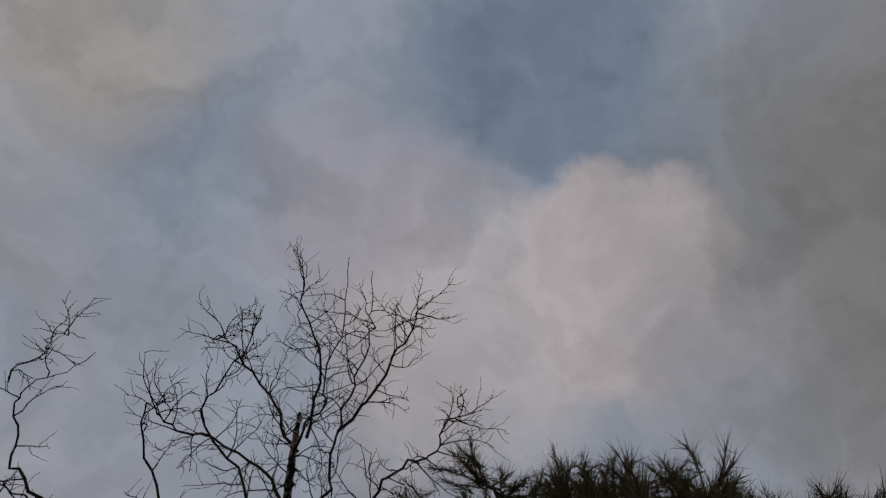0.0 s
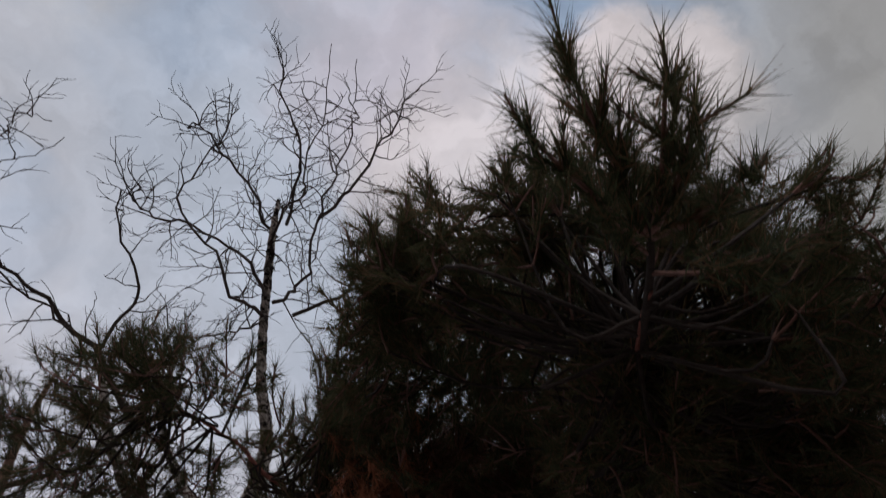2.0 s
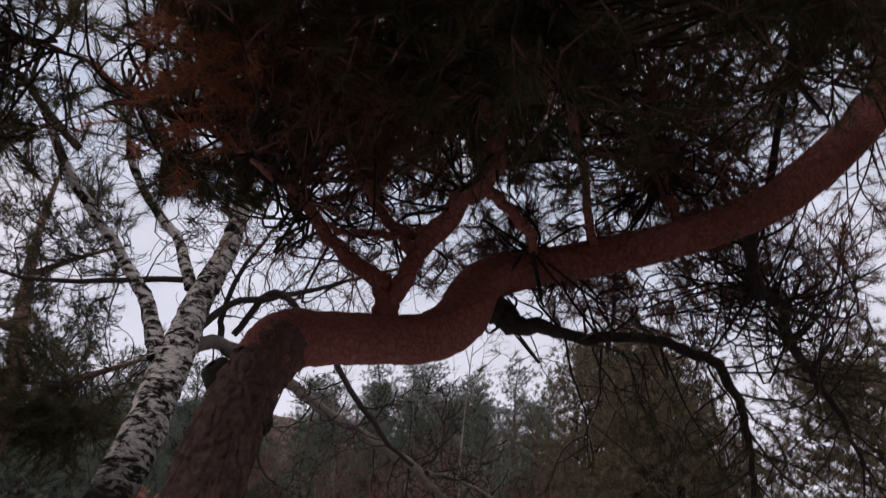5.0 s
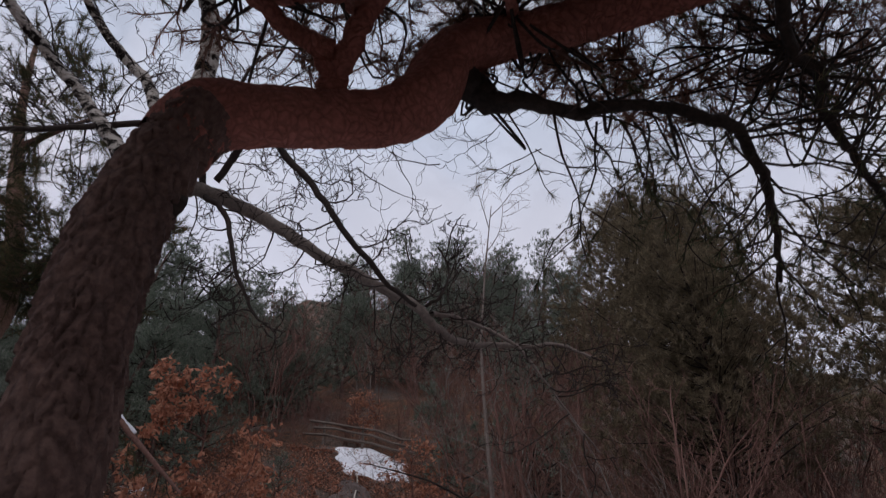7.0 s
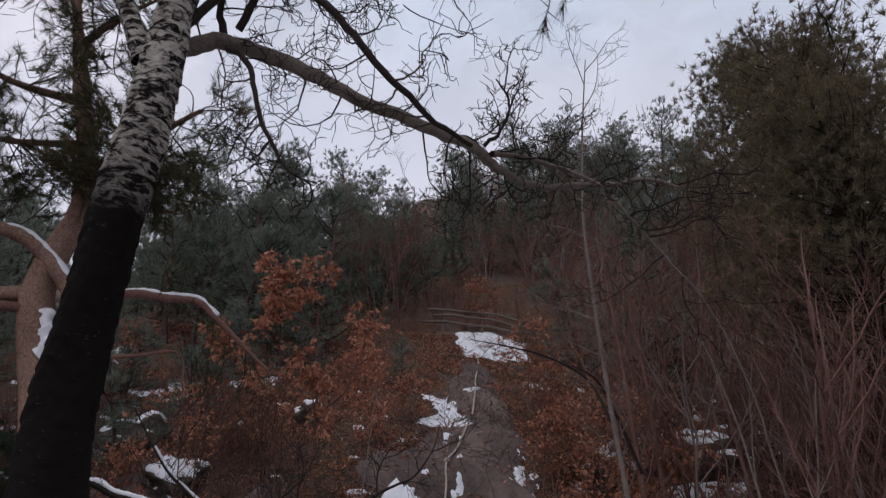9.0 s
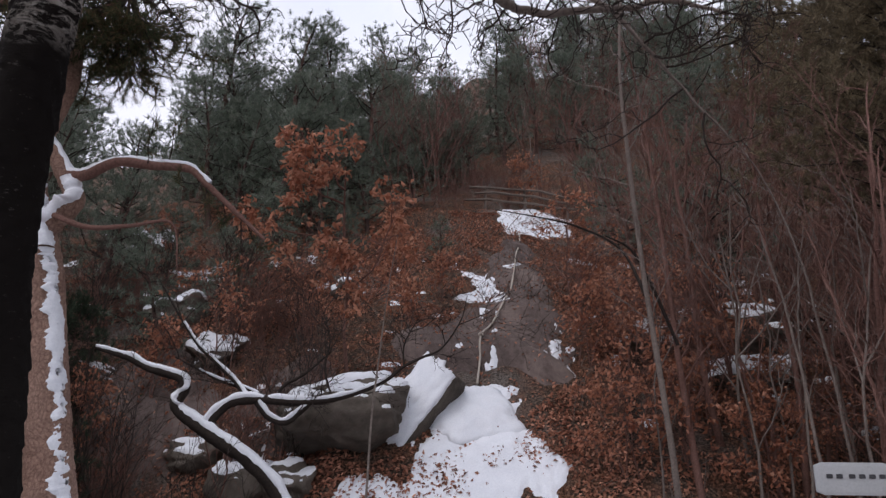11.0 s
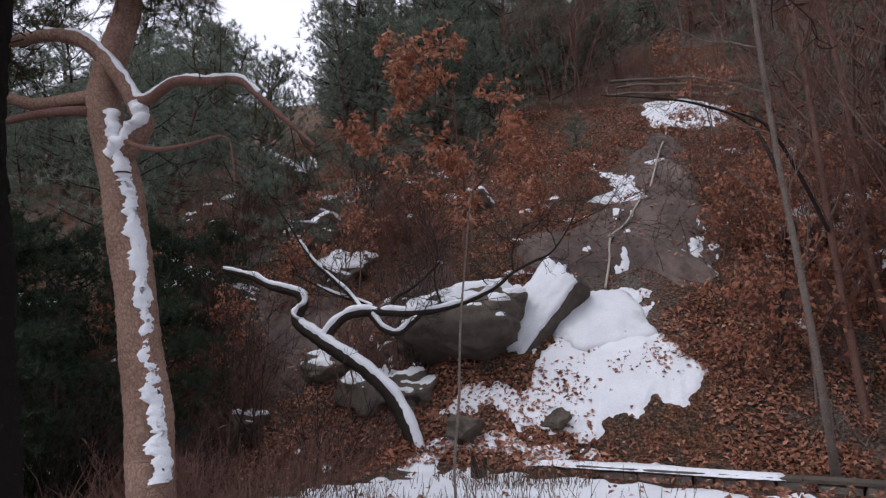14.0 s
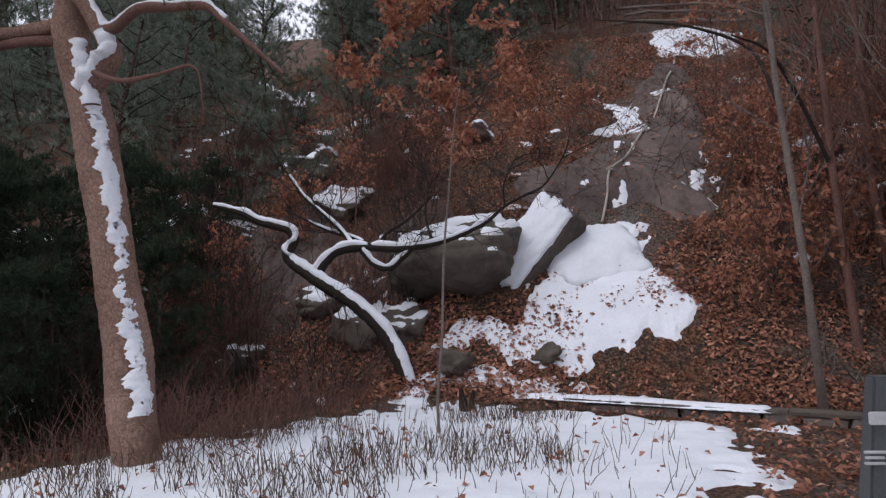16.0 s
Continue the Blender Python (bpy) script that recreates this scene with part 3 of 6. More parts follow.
snow_patch([(5.95, 21.65), (6.25, 21.75), (6.1, 20.85), (5.88, 20.85)], "thin snow on a rock ledge", 0.035, 0.14, 0.1, 6, 0.035, 0.3)
snow_patch([(6.4, 21.6), (6.6, 21.5), (6.45, 20.9), (6.3, 21.0)], "thin snow on a rock ledge", 0.03, 0.1, 0.1, 7, 0.035, 0.3)
snow_patch([(-0.86, 19.55), (-0.02, 19.6), (1.15, 19.2), (1.4, 18.65), (0.84, 18.6), (-0.2, 19.15)], "broken snow among rocks under the bent tree", 0.045, 0.3, 0.4, 8, 0.04, 0.4)
snow_patch([(-1.4, 18.1), (-0.7, 18.25), (0.0, 18.1), (-0.15, 17.9), (-0.95, 17.85)], "leaf-strewn snow at the foot of the slope", 0.03, 0.25, 0.4, 9, 0.04, 0.3)
snow_patch([(-6.2, 27.7), (-5.0, 28.3), (-5.4, 28.9), (-6.2, 28.3)], "snow on a hillside ledge", 0.05, 0.2, 0.1, 10, 0.06)
snow_patch([(8.6, 22.9), (9.6, 22.3), (11.2, 22.5), (10.2, 23.3)], "snow strip under the bare trees", 0.04, 0.4, 0.4, 11, 0.06, 0.4)
snow_patch([(8.8, 20.8), (10.6, 20.2), (10.9, 20.6), (9.4, 21.2)], "snow strip under the bare trees", 0.04, 0.3, 0.3, 13, 0.05, 0.4)

snow_patch([(5.9, 15.95), (6.1, 15.7), (6.6, 15.75), (6.55, 15.95)], "scrap of snow on the leaves below the wall", 0.035, 0.14, 0.1, 14, 0.03, 0.2)


def snow_flecks(x0, x1, y0, y1, level, seed, label):
    """Small remnants of snow in the hollows of the slope."""

    def rise(X, Y):
        m = vnoise(X, Y * 1.8, 0.55, seed, 4) + 0.35 * vnoise(X, Y, 3.5, seed + 1, 2) - level
        return 0.05 * (2 * smooth01(m, -0.08, 0.12) - 1)

    box = [(x0, y0), (x1, y0), (x1, y1), (x0, y1)]
    tagged(new("snow_flecks", sheet("snow_flecks", box, rise, 0.05, M_SNOW, top_surface, 0.0)), label, "snow", kind="stuff")


snow_flecks(-8, 1.4, 17.6, 27, 0.74, 31, "small snow remnants among the brush")
snow_flecks(7.2, 14, 19, 28, 0.66, 33, "snow remnants under bare saplings")
snow_flecks(2.4, 7.0, 20.5, 28, 0.78, 35, "snow remnants on the rock ledges")


# ---------------------------------------------------------------- trees
def limb_part(parent, name, rows, mat, sides=10, rough=0.12, seed=0, per=6, label="", wob=0.0):
    """A limb along rows of x, y, z, radius."""
    g = Geo()
    c = spline(rows, per)
    if wob:
        w = np.cumsum(np.random.default_rng(seed).normal(0, wob, (len(c), 3)), 0)
        c[:, :3] += w - np.linspace(0, 1, len(c))[:, None] * w[-1]
    g.tube(c[:, :3], np.maximum(c[:, 3], 0.002), sides, rough, np.random.default_rng(seed))
    return part(name, g.mesh(name, mat), parent, label), c


def barked_limb(parent, name, rows, mat, cell=(0.05, 0.09), depth=0.014, sides=84, step=0.014, seed=0, label=""):
    """A stem whose bark is relief: overlapping plates parted by cracks, on a slightly lumpy core."""
    rng = np.random.default_rng(seed)
    c = spline(rows, 40)
    run = np.concatenate([[0], np.cumsum(np.linalg.norm(np.diff(c[:, :3], axis=0), axis=1))])
    at = np.arange(0, run[-1], step)
    c = np.stack([np.interp(at, run, c[:, k]) for k in range(4)], 1)
    P, R = c[:, :3], c[:, 3]
    T = np.gradient(P, axis=0)
    T /= np.linalg.norm(T, axis=1)[:, None]
    S = np.cross(T, (0.2, -0.9, 0.1))
    S /= np.linalg.norm(S, axis=1)[:, None]
    U = np.cross(T, S)
    th = np.arange(sides) * 2 * np.pi / sides
    around = max(6, int(round(2 * np.pi * R.mean() / cell[0])))
    u = np.broadcast_to(th[None] * around / (2 * np.pi), (len(at), sides)).copy()
    v = np.broadcast_to((at / cell[1])[:, None], u.shape) + 0.35 * np.sin(u * 1.7 + seed)
    u = u + 0.3 * np.sin(v * 1.3 + 0.7 * np.sin(v * 0.37))
    tall = int(v.max()) + 4
    J = rng.random((tall + 4, around, 3))
    f1, f2, own, lift = np.full(u.shape, 9.0), np.full(u.shape, 9.0), np.zeros(u.shape), np.zeros(u.shape)
    iu, iv = np.floor(u).astype(int), np.floor(v).astype(int)
    for di in (-1, 0, 1):
        for dj in (-1, 0, 1):
            q = J[np.clip(iv + dj + 1, 0, tall + 3), (iu + di) % around]
            du, dv = iu + di + 0.15 + 0.7 * q[..., 0] - u, iv + dj + 0.15 + 0.7 * q[..., 1] - v
            d = np.hypot(du, dv)
            first = d < f1
            f2 = np.where(first, f1, np.minimum(f2, d))
            own = np.where(first, q[..., 2], own)
            lift = np.where(first, dv, lift)
            f1 = np.where(first, d, f1)
    plate = smooth01(f2 - f1, 0.0, 0.14)
    h = depth * (plate * (0.4 + 0.5 * own + 0.8 * lift) - 0.3) + 0.08 * depth * rng.normal(size=u.shape)
    lump = 1 + 0.05 * np.sin(2 * th[None] + at[:, None] * 3.1) + 0.04 * np.sin(3 * th[None] - at[:, None] * 5.3)
    rr = R[:, None] * lump + h
    V = P[:, None] + rr[..., None] * (np.cos(th)[None, :, None] * S[:, None] + np.sin(th)[None, :, None] * U[:, None])
    i = np.arange(len(at) - 1)[:, None] * sides
    j = np.arange(sides)[None]
    k = (j + 1) % sides
    F = np.stack([i + j, i + k, i + sides + k, i + sides + j], -1).reshape(-1, 4)
    return part(name, mesh_fast(name, V.reshape(-1, 3), F, mat, True), parent, label)


def side_shoots(rng, geo, twigs, curve, n, length, radius, depth, lo=0.2, hi=1.0, tips=None, toward=None, **more):
    """Side branches along a limb's curve."""
    for k in range(n):
        u = lo + (hi - lo) * (k + rng.random()) / n
        i = min(int(u * (len(curve) - 1)), len(curve) - 2)
        axis = unit(curve[i + 1, :3] - curve[i, :3])
        away = unit(np.cross(axis, rng.normal(size=3)))
        way = axis * 0.45 + away
        if toward is not None:
            way = way + np.array(toward)
        branch_out(rng, geo, twigs, curve[i, :3], way, length * (0.6 + 0.7 * rng.random()), radius, depth, tips=tips, **more)


def cluster_fill(rng, geo, twigs, tips, nodes, centre, radii, count, keep, spray=6, reach=0.42):
    """Leafy sprays spread through a rounded volume, each fed by a branch from the nearest limb."""
    made = 0
    while made < count:
        q = rng.normal(size=3)
        q = q / np.linalg.norm(q) * rng.random() ** 0.4
        p = np.array(centre) + q * np.array(radii)
        if p[2] < keep:
            continue
        made += 1
        near = nodes[np.argmin(((nodes - p) ** 2).sum(1) + 0.25 * rng.random(len(nodes)))]
        mid = (near + p) / 2 + rng.normal(0, 0.12, 3) - np.array([0, 0, 0.06])
        c = spline([near, mid, p], 4)
        geo.tube(c, np.linspace(0.0085, 0.004, len(c)), 4)
        out = unit(p - near) + np.array([0, 0, 0.35])
        for _ in range(spray):
            w = unit(out + rng.normal(0, 0.7, 3))
            b, d = wander(rng, c[-1 - rng.integers(0, 3)], w, reach * (0.5 + rng.random() * 0.7), 4, 0.16, 0.05)
            twigs.tube(b, np.linspace(0.0055, 0.003, 5), 3)
            tips.append((b[-1], d))
            tips.append((b[-2], unit(d + rng.normal(0, 0.4, 3))))
            if rng.random() < 0.6:
                tips.append((b[2], unit(d + rng.normal(0, 0.7, 3))))


def stuff(ob):
    ob["kind"] = "stuff"
    return ob


def build_red_pine():
    rng = np.random.default_rng(11)
    tree = thing("red_pine", "arching red-barked pine leaning over the path", "pine tree")
    foot = [(1.94, 7.09, -0.30, 0.177), (1.90, 7.10, 0.30, 0.149), (1.86, 7.11, 1.20, 0.132), (1.84, 7.12, 1.95, 0.125), (1.82, 7.12, 2.50, 0.119), (1.84, 7.12, 2.80, 0.121), (1.90, 7.13, 3.06, 0.119)]
    arch = [(1.98, 7.12, 3.22, 0.123), (2.14, 7.14, 3.29, 0.108), (2.39, 7.18, 3.38, 0.111), (2.60, 7.18, 3.45, 0.115), (2.76, 7.14, 3.58, 0.125), (2.88, 7.06, 3.80, 0.114), (3.16, 6.97, 3.91, 0.087), (3.41, 6.84, 3.95, 0.091), (3.76, 6.60, 4.00, 0.087), (4.09, 6.33, 4.09, 0.095), (4.30, 6.10, 4.25, 0.100), (4.52, 5.86, 4.49, 0.099), (4.78, 5.62, 4.87, 0.081), (5.09, 5.35, 5.33, 0.060), (5.43, 5.03, 5.98, 0.036)]
    barked_limb(tree, "trunk", foot + arch[:1], M_REDBARK, (0.036, 0.08), 0.016, 120, 0.01, 1, "thick flaking dark bark")
    barked_limb(tree, "upper_trunk", foot[-1:] + arch, M_UPBARK, (0.05, 0.11), 0.008, 48, 0.02, 2, "thin reddish bark on the arching trunk")
    # cut stubs and knobs on the bend
    for a, r in (((1.73, 7.27, 3.12), 0.060), ((1.88, 7.05, 2.84), 0.038), ((1.83, 7.16, 2.10), 0.035)):
        g = Geo()
        g.tube([np.array(a) + (0.08, 0.08, -0.03), np.array(a), np.array(a) - (0.012, 0.016, -0.004)], [r * 1.5, r, r * 0.3], 9, 0.25, rng)
        part("knot", g.mesh("knot", M_DARKBARK), tree, "dark healed branch knot")
    limbs = [
        [(2.40, 7.14, 3.46, 0.067), (2.37, 7.05, 3.59, 0.051), (2.22, 7.02, 3.68, 0.037), (2.05, 6.97, 3.72, 0.030), (1.83, 6.85, 3.77, 0.027), (1.61, 6.74, 3.82, 0.019), (1.24, 6.74, 3.96, 0.014), (0.83, 6.80, 4.19, 0.010), (0.38, 6.91, 4.39, 0.007)],
        [(2.38, 7.07, 3.56, 0.048), (2.46, 6.91, 3.70, 0.048), (2.53, 6.77, 3.83, 0.050), (2.58, 6.63, 3.91, 0.050), (2.64, 6.51, 3.99, 0.048), (2.58, 6.36, 4.08, 0.044), (2.46, 6.21, 4.20, 0.042), (2.30, 6.06, 4.42, 0.034), (2.05, 5.87, 4.71, 0.023)],
        [(2.89, 7.09, 3.76, 0.078), (3.04, 7.11, 3.66, 0.061), (3.17, 7.07, 3.58, 0.037), (3.39, 7.00, 3.49, 0.028), (3.65, 6.89, 3.44, 0.024), (3.91, 6.80, 3.37, 0.026), (4.06, 6.85, 3.27, 0.022), (4.13, 6.97, 3.11, 0.016), (4.22, 7.11, 2.94, 0.008)],
        [(4.04, 6.38, 4.09, 0.042), (4.16, 6.55, 3.98, 0.031), (4.33, 6.69, 3.92, 0.028), (4.54, 6.79, 3.90, 0.027), (4.71, 6.98, 3.78, 0.023), (4.90, 7.07, 3.69, 0.020), (5.11, 7.20, 3.56, 0.016), (5.40, 7.38, 3.42, 0.008)],
        [(2.63, 6.49, 4.00, 0.027), (2.45, 6.60, 4.75, 0.021), (2.00, 6.00, 4.60, 0.017), (1.60, 5.50, 4.40, 0.012), (1.30, 5.20, 4.50, 0.007)],
        [(3.41, 6.84, 3.95, 0.025), (2.90, 6.20, 4.10, 0.018), (2.20, 5.30, 3.60, 0.013), (1.70, 4.75, 3.25, 0.008), (1.40, 4.40, 3.00, 0.004)],
        [(4.09, 6.33, 4.09, 0.020), (4.00, 5.70, 4.80, 0.014), (3.60, 5.20, 5.20, 0.010), (3.10, 4.90, 5.30, 0.006)],
        [(4.78, 5.62, 4.87, 0.030), (5.20, 6.00, 5.40, 0.021), (5.60, 6.40, 5.90, 0.012)],
        [(2.46, 6.91, 3.70, 0.031), (2.40, 7.00, 3.86, 0.028), (2.24, 6.99, 4.07, 0.025), (2.18, 6.94, 4.30, 0.020), (2.03, 6.83, 4.62, 0.015)],
        [(2.58, 6.63, 3.91, 0.030), (2.76, 6.67, 3.92, 0.029), (2.94, 6.77, 3.90, 0.028), (3.07, 6.91, 3.93, 0.027)],
        [(2.53, 6.77, 3.83, 0.023), (2.44, 6.88, 3.82, 0.022), (2.31, 7.01, 3.88, 0.021), (2.06, 7.15, 3.97, 0.015), (1.89, 7.24, 4.09, 0.010)],
        [(3.75, 6.57, 4.04, 0.026), (3.65, 6.47, 4.40, 0.022), (3.63, 6.34, 4.83, 0.017), (3.72, 6.10, 5.35, 0.011)],
    ]
    nodes = []
    for n, rows in enumerate(limbs):
        _, c = limb_part(tree, "limb", rows, M_UPBARK if n not in (2, 3, 6, 7) else M_DARKBARK, 9, 0.2, 20 + n, wob=0.01)
        nodes.append(c[4:, :3])
    nodes = np.concatenate(nodes)
    geo, twigs, tips = Geo(), Geo(), []
    for centre, radii, count, keep, spray, reach in (
        ((2.45, 5.9, 4.5), (1.4, 1.05, 0.85), 115, 3.6, 6, 0.4),
        ((1.35, 6.2, 4.05), (0.45, 0.6, 0.45), 38, 3.3, 6, 0.3),
        ((1.5, 6.8, 4.15), (0.45, 0.45, 0.4), 46, 3.65, 6, 0.3),
        ((2.2, 5.5, 3.75), (0.7, 0.6, 0.4), 50, 3.2, 6, 0.3),
        ((1.95, 4.2, 3.3), (0.4, 0.25, 0.25), 14, 2.9, 5, 0.25),
        ((1.45, 5.35, 4.2), (0.45, 0.5, 0.5), 34, 3.4, 5, 0.28),
        ((2.0, 4.75, 3.5), (0.85, 0.5, 0.4), 60, 3.0, 5, 0.28),
        ((0.3, 6.95, 4.2), (0.7, 0.6, 0.35), 40, 3.7, 6, 0.3),
        ((2.6, 4.5, 3.8), (0.4, 0.3, 0.3), 30, 3.2, 6, 0.3),
        ((1.3, 4.65, 3.65), (0.25, 0.22, 0.2), 20, 3.2, 5, 0.24),
        ((1.75, 4.45, 3.7), (0.25, 0.22, 0.22), 20, 3.2, 5, 0.24),
        ((2.2, 4.3, 3.65), (0.3, 0.22, 0.22), 22, 3.2, 5, 0.24),
        ((1.02, 5.15, 3.7), (0.2, 0.3, 0.3), 26, 3.2, 6, 0.22),
        ((2.75, 4.75, 3.6), (0.4, 0.3, 0.3), 36, 3.1, 6, 0.28),
        ((3.4, 5.3, 3.95), (0.5, 0.4, 0.4), 44, 3.4, 6, 0.3),
    ):
        cluster_fill(rng, geo, twigs, tips, nodes, centre, radii, count, keep, spray, reach)
    # inside of the crown: brown, half dead, with sky between the twigs
    inner = []
    for centre, radii, count, keep, spray, reach in (
        ((1.98, 6.26, 3.88), (0.36, 0.4, 0.3), 90, 3.2, 6, 0.24),
        ((4.3, 5.9, 5.05), (1.7, 1.2, 0.95), 140, 4.2, 6, 0.38),
        ((3.3, 6.2, 4.7), (1.2, 0.6, 0.5), 110, 4.05, 6, 0.32),
        ((4.5, 6.9, 4.45), (0.9, 0.5, 0.5), 60, 3.8, 5, 0.32),
        ((3.5, 7.2, 4.2), (0.8, 0.3, 0.35), 60, 3.8, 5, 0.24),
        ((2.3, 7.3, 4.3), (0.9, 0.4, 0.45), 60, 3.85, 5, 0.26),
        ((2.5, 6.9, 4.7), (0.8, 0.4, 0.3), 44, 4.25, 5, 0.26),
        ((3.5, 6.7, 4.75), (0.8, 0.5, 0.35), 60, 4.35, 5, 0.28),
        ((4.9, 7.1, 4.7), (0.9, 0.5, 0.45), 30, 4.1, 5, 0.32),
    ):
        cluster_fill(rng, geo, twigs, inner, nodes, centre, radii, count, keep, spray, reach)
    part("inner_foliage", needle_mesh("inner_needles", inner, rng, M_INNERNEEDLE, 20, 0.085, 0.0034, 0.1, 0.8), tree, "thin brown needles inside the crown")
    # sprays that hang low over the start of the path
    stem = spline([(2.2, 5.3, 3.6), (1.7, 4.75, 3.25), (1.35, 4.35, 2.98), (1.15, 4.15, 2.85)], 5)
    geo.tube(stem, np.linspace(0.016, 0.008, len(stem)), 5)
    for p, w in (((0.86, 4.02, 2.8), (-0.3, -0.35, 0.5)), ((1.0, 3.95, 2.75), (-0.1, -0.35, 0.6)), ((1.08, 3.98, 2.74), (0.1, -0.3, 0.6)), ((0.9, 4.2, 2.95), (-0.55, -0.1, 0.5)), ((1.2, 4.0, 2.7), (0.3, -0.3, 0.5)), ((1.4, 4.1, 2.75), (0.5, -0.25, 0.5)), ((1.1, 4.25, 2.95), (0.0, -0.1, 0.8)), ((1.0, 4.1, 2.85), (-0.2, -0.2, 0.7))):
        p = np.array(p)
        base = stem[np.argmin(((stem - p) ** 2).sum(1)) - 3]
        c = spline([base, (base + p) / 2 - np.array((0, 0, 0.03)), p], 4)
        twigs.tube(c, np.linspace(0.007, 0.004, len(c)), 4)
        for k in (4, 6, 8):
            for _ in range(3):
                bb, d = wander(rng, c[k], np.array(w) + rng.normal(0, 0.22, 3), 0.1 + 0.03 * rng.random(), 3, 0.12, 0.06)
                twigs.tube(bb, np.linspace(0.004, 0.003, 4), 3)
                tips += [(bb[-1], d), (bb[1], d)]
    stuff(part("branchwork", geo.mesh("branchwork", M_DARKBARK), tree))
    stuff(part("twig_growth", twigs.mesh("twig_growth", M_REDTWIG), tree))
    part("foliage", needle_mesh("needles", tips, rng, M_NEEDLE, 38, 0.1, 0.0036, 0.13, 0.7), tree, "long dark green needles in brushy tufts")
    # sparse hanging shoots on the drooping limbs
    geo2, tw2, tips2 = Geo(), Geo(), []
    for n in (2, 3):
        side_shoots(rng, geo2, tw2, spline(limbs[n], 6), 26, 0.5, 0.007, 1, 0.3, 1.0, tips2, (0, 0, -0.5), kids=(2, 4), bend=0.2, curl=0.3, fine=0.003)
    for _ in range(16):
        a = np.array((3.4 + 2.4 * rng.random(), 7.2 + 0.9 * rng.random(), 4.5 + 0.7 * rng.random()))
        branch_out(rng, geo2, tw2, a, (rng.normal(0, 0.4), rng.normal(0, 0.2), -0.7), 0.7, 0.008, 2, (2, 4), tips=tips2, bend=0.22, fine=0.003)
    stuff(part("hanging_growth", tw2.mesh("hanging_twigs", M_TWIG), tree))
    part("hanging_foliage", needle_mesh("hanging_needles", tips2, rng, M_NEEDLE, 26, 0.08, 0.0035, 0.07, 0.9), tree)
    dead = []
    for _ in range(80):
        p = np.array((1.45, 6.19, 3.60)) + rng.normal(0, 1, 3) * (0.11, 0.14, 0.2)
        dead.append((p, unit((rng.normal(0, 0.3), -0.3, -0.8))))
    for _ in range(26):
        p = np.array((2.5, 6.5, 4.6)) + rng.normal(0, 1, 3) * (0.3, 0.2, 0.12)
        dead.append((p, unit((rng.normal(0, 0.3), -0.3, -0.8))))
    part("dead_foliage", needle_mesh("dead_needles", dead, rng, M_DEADNEEDLE, 40, 0.12, 0.0034, 0.14, 0.6), tree, "rust-brown dead needles caught among the twigs")


build_red_pine()


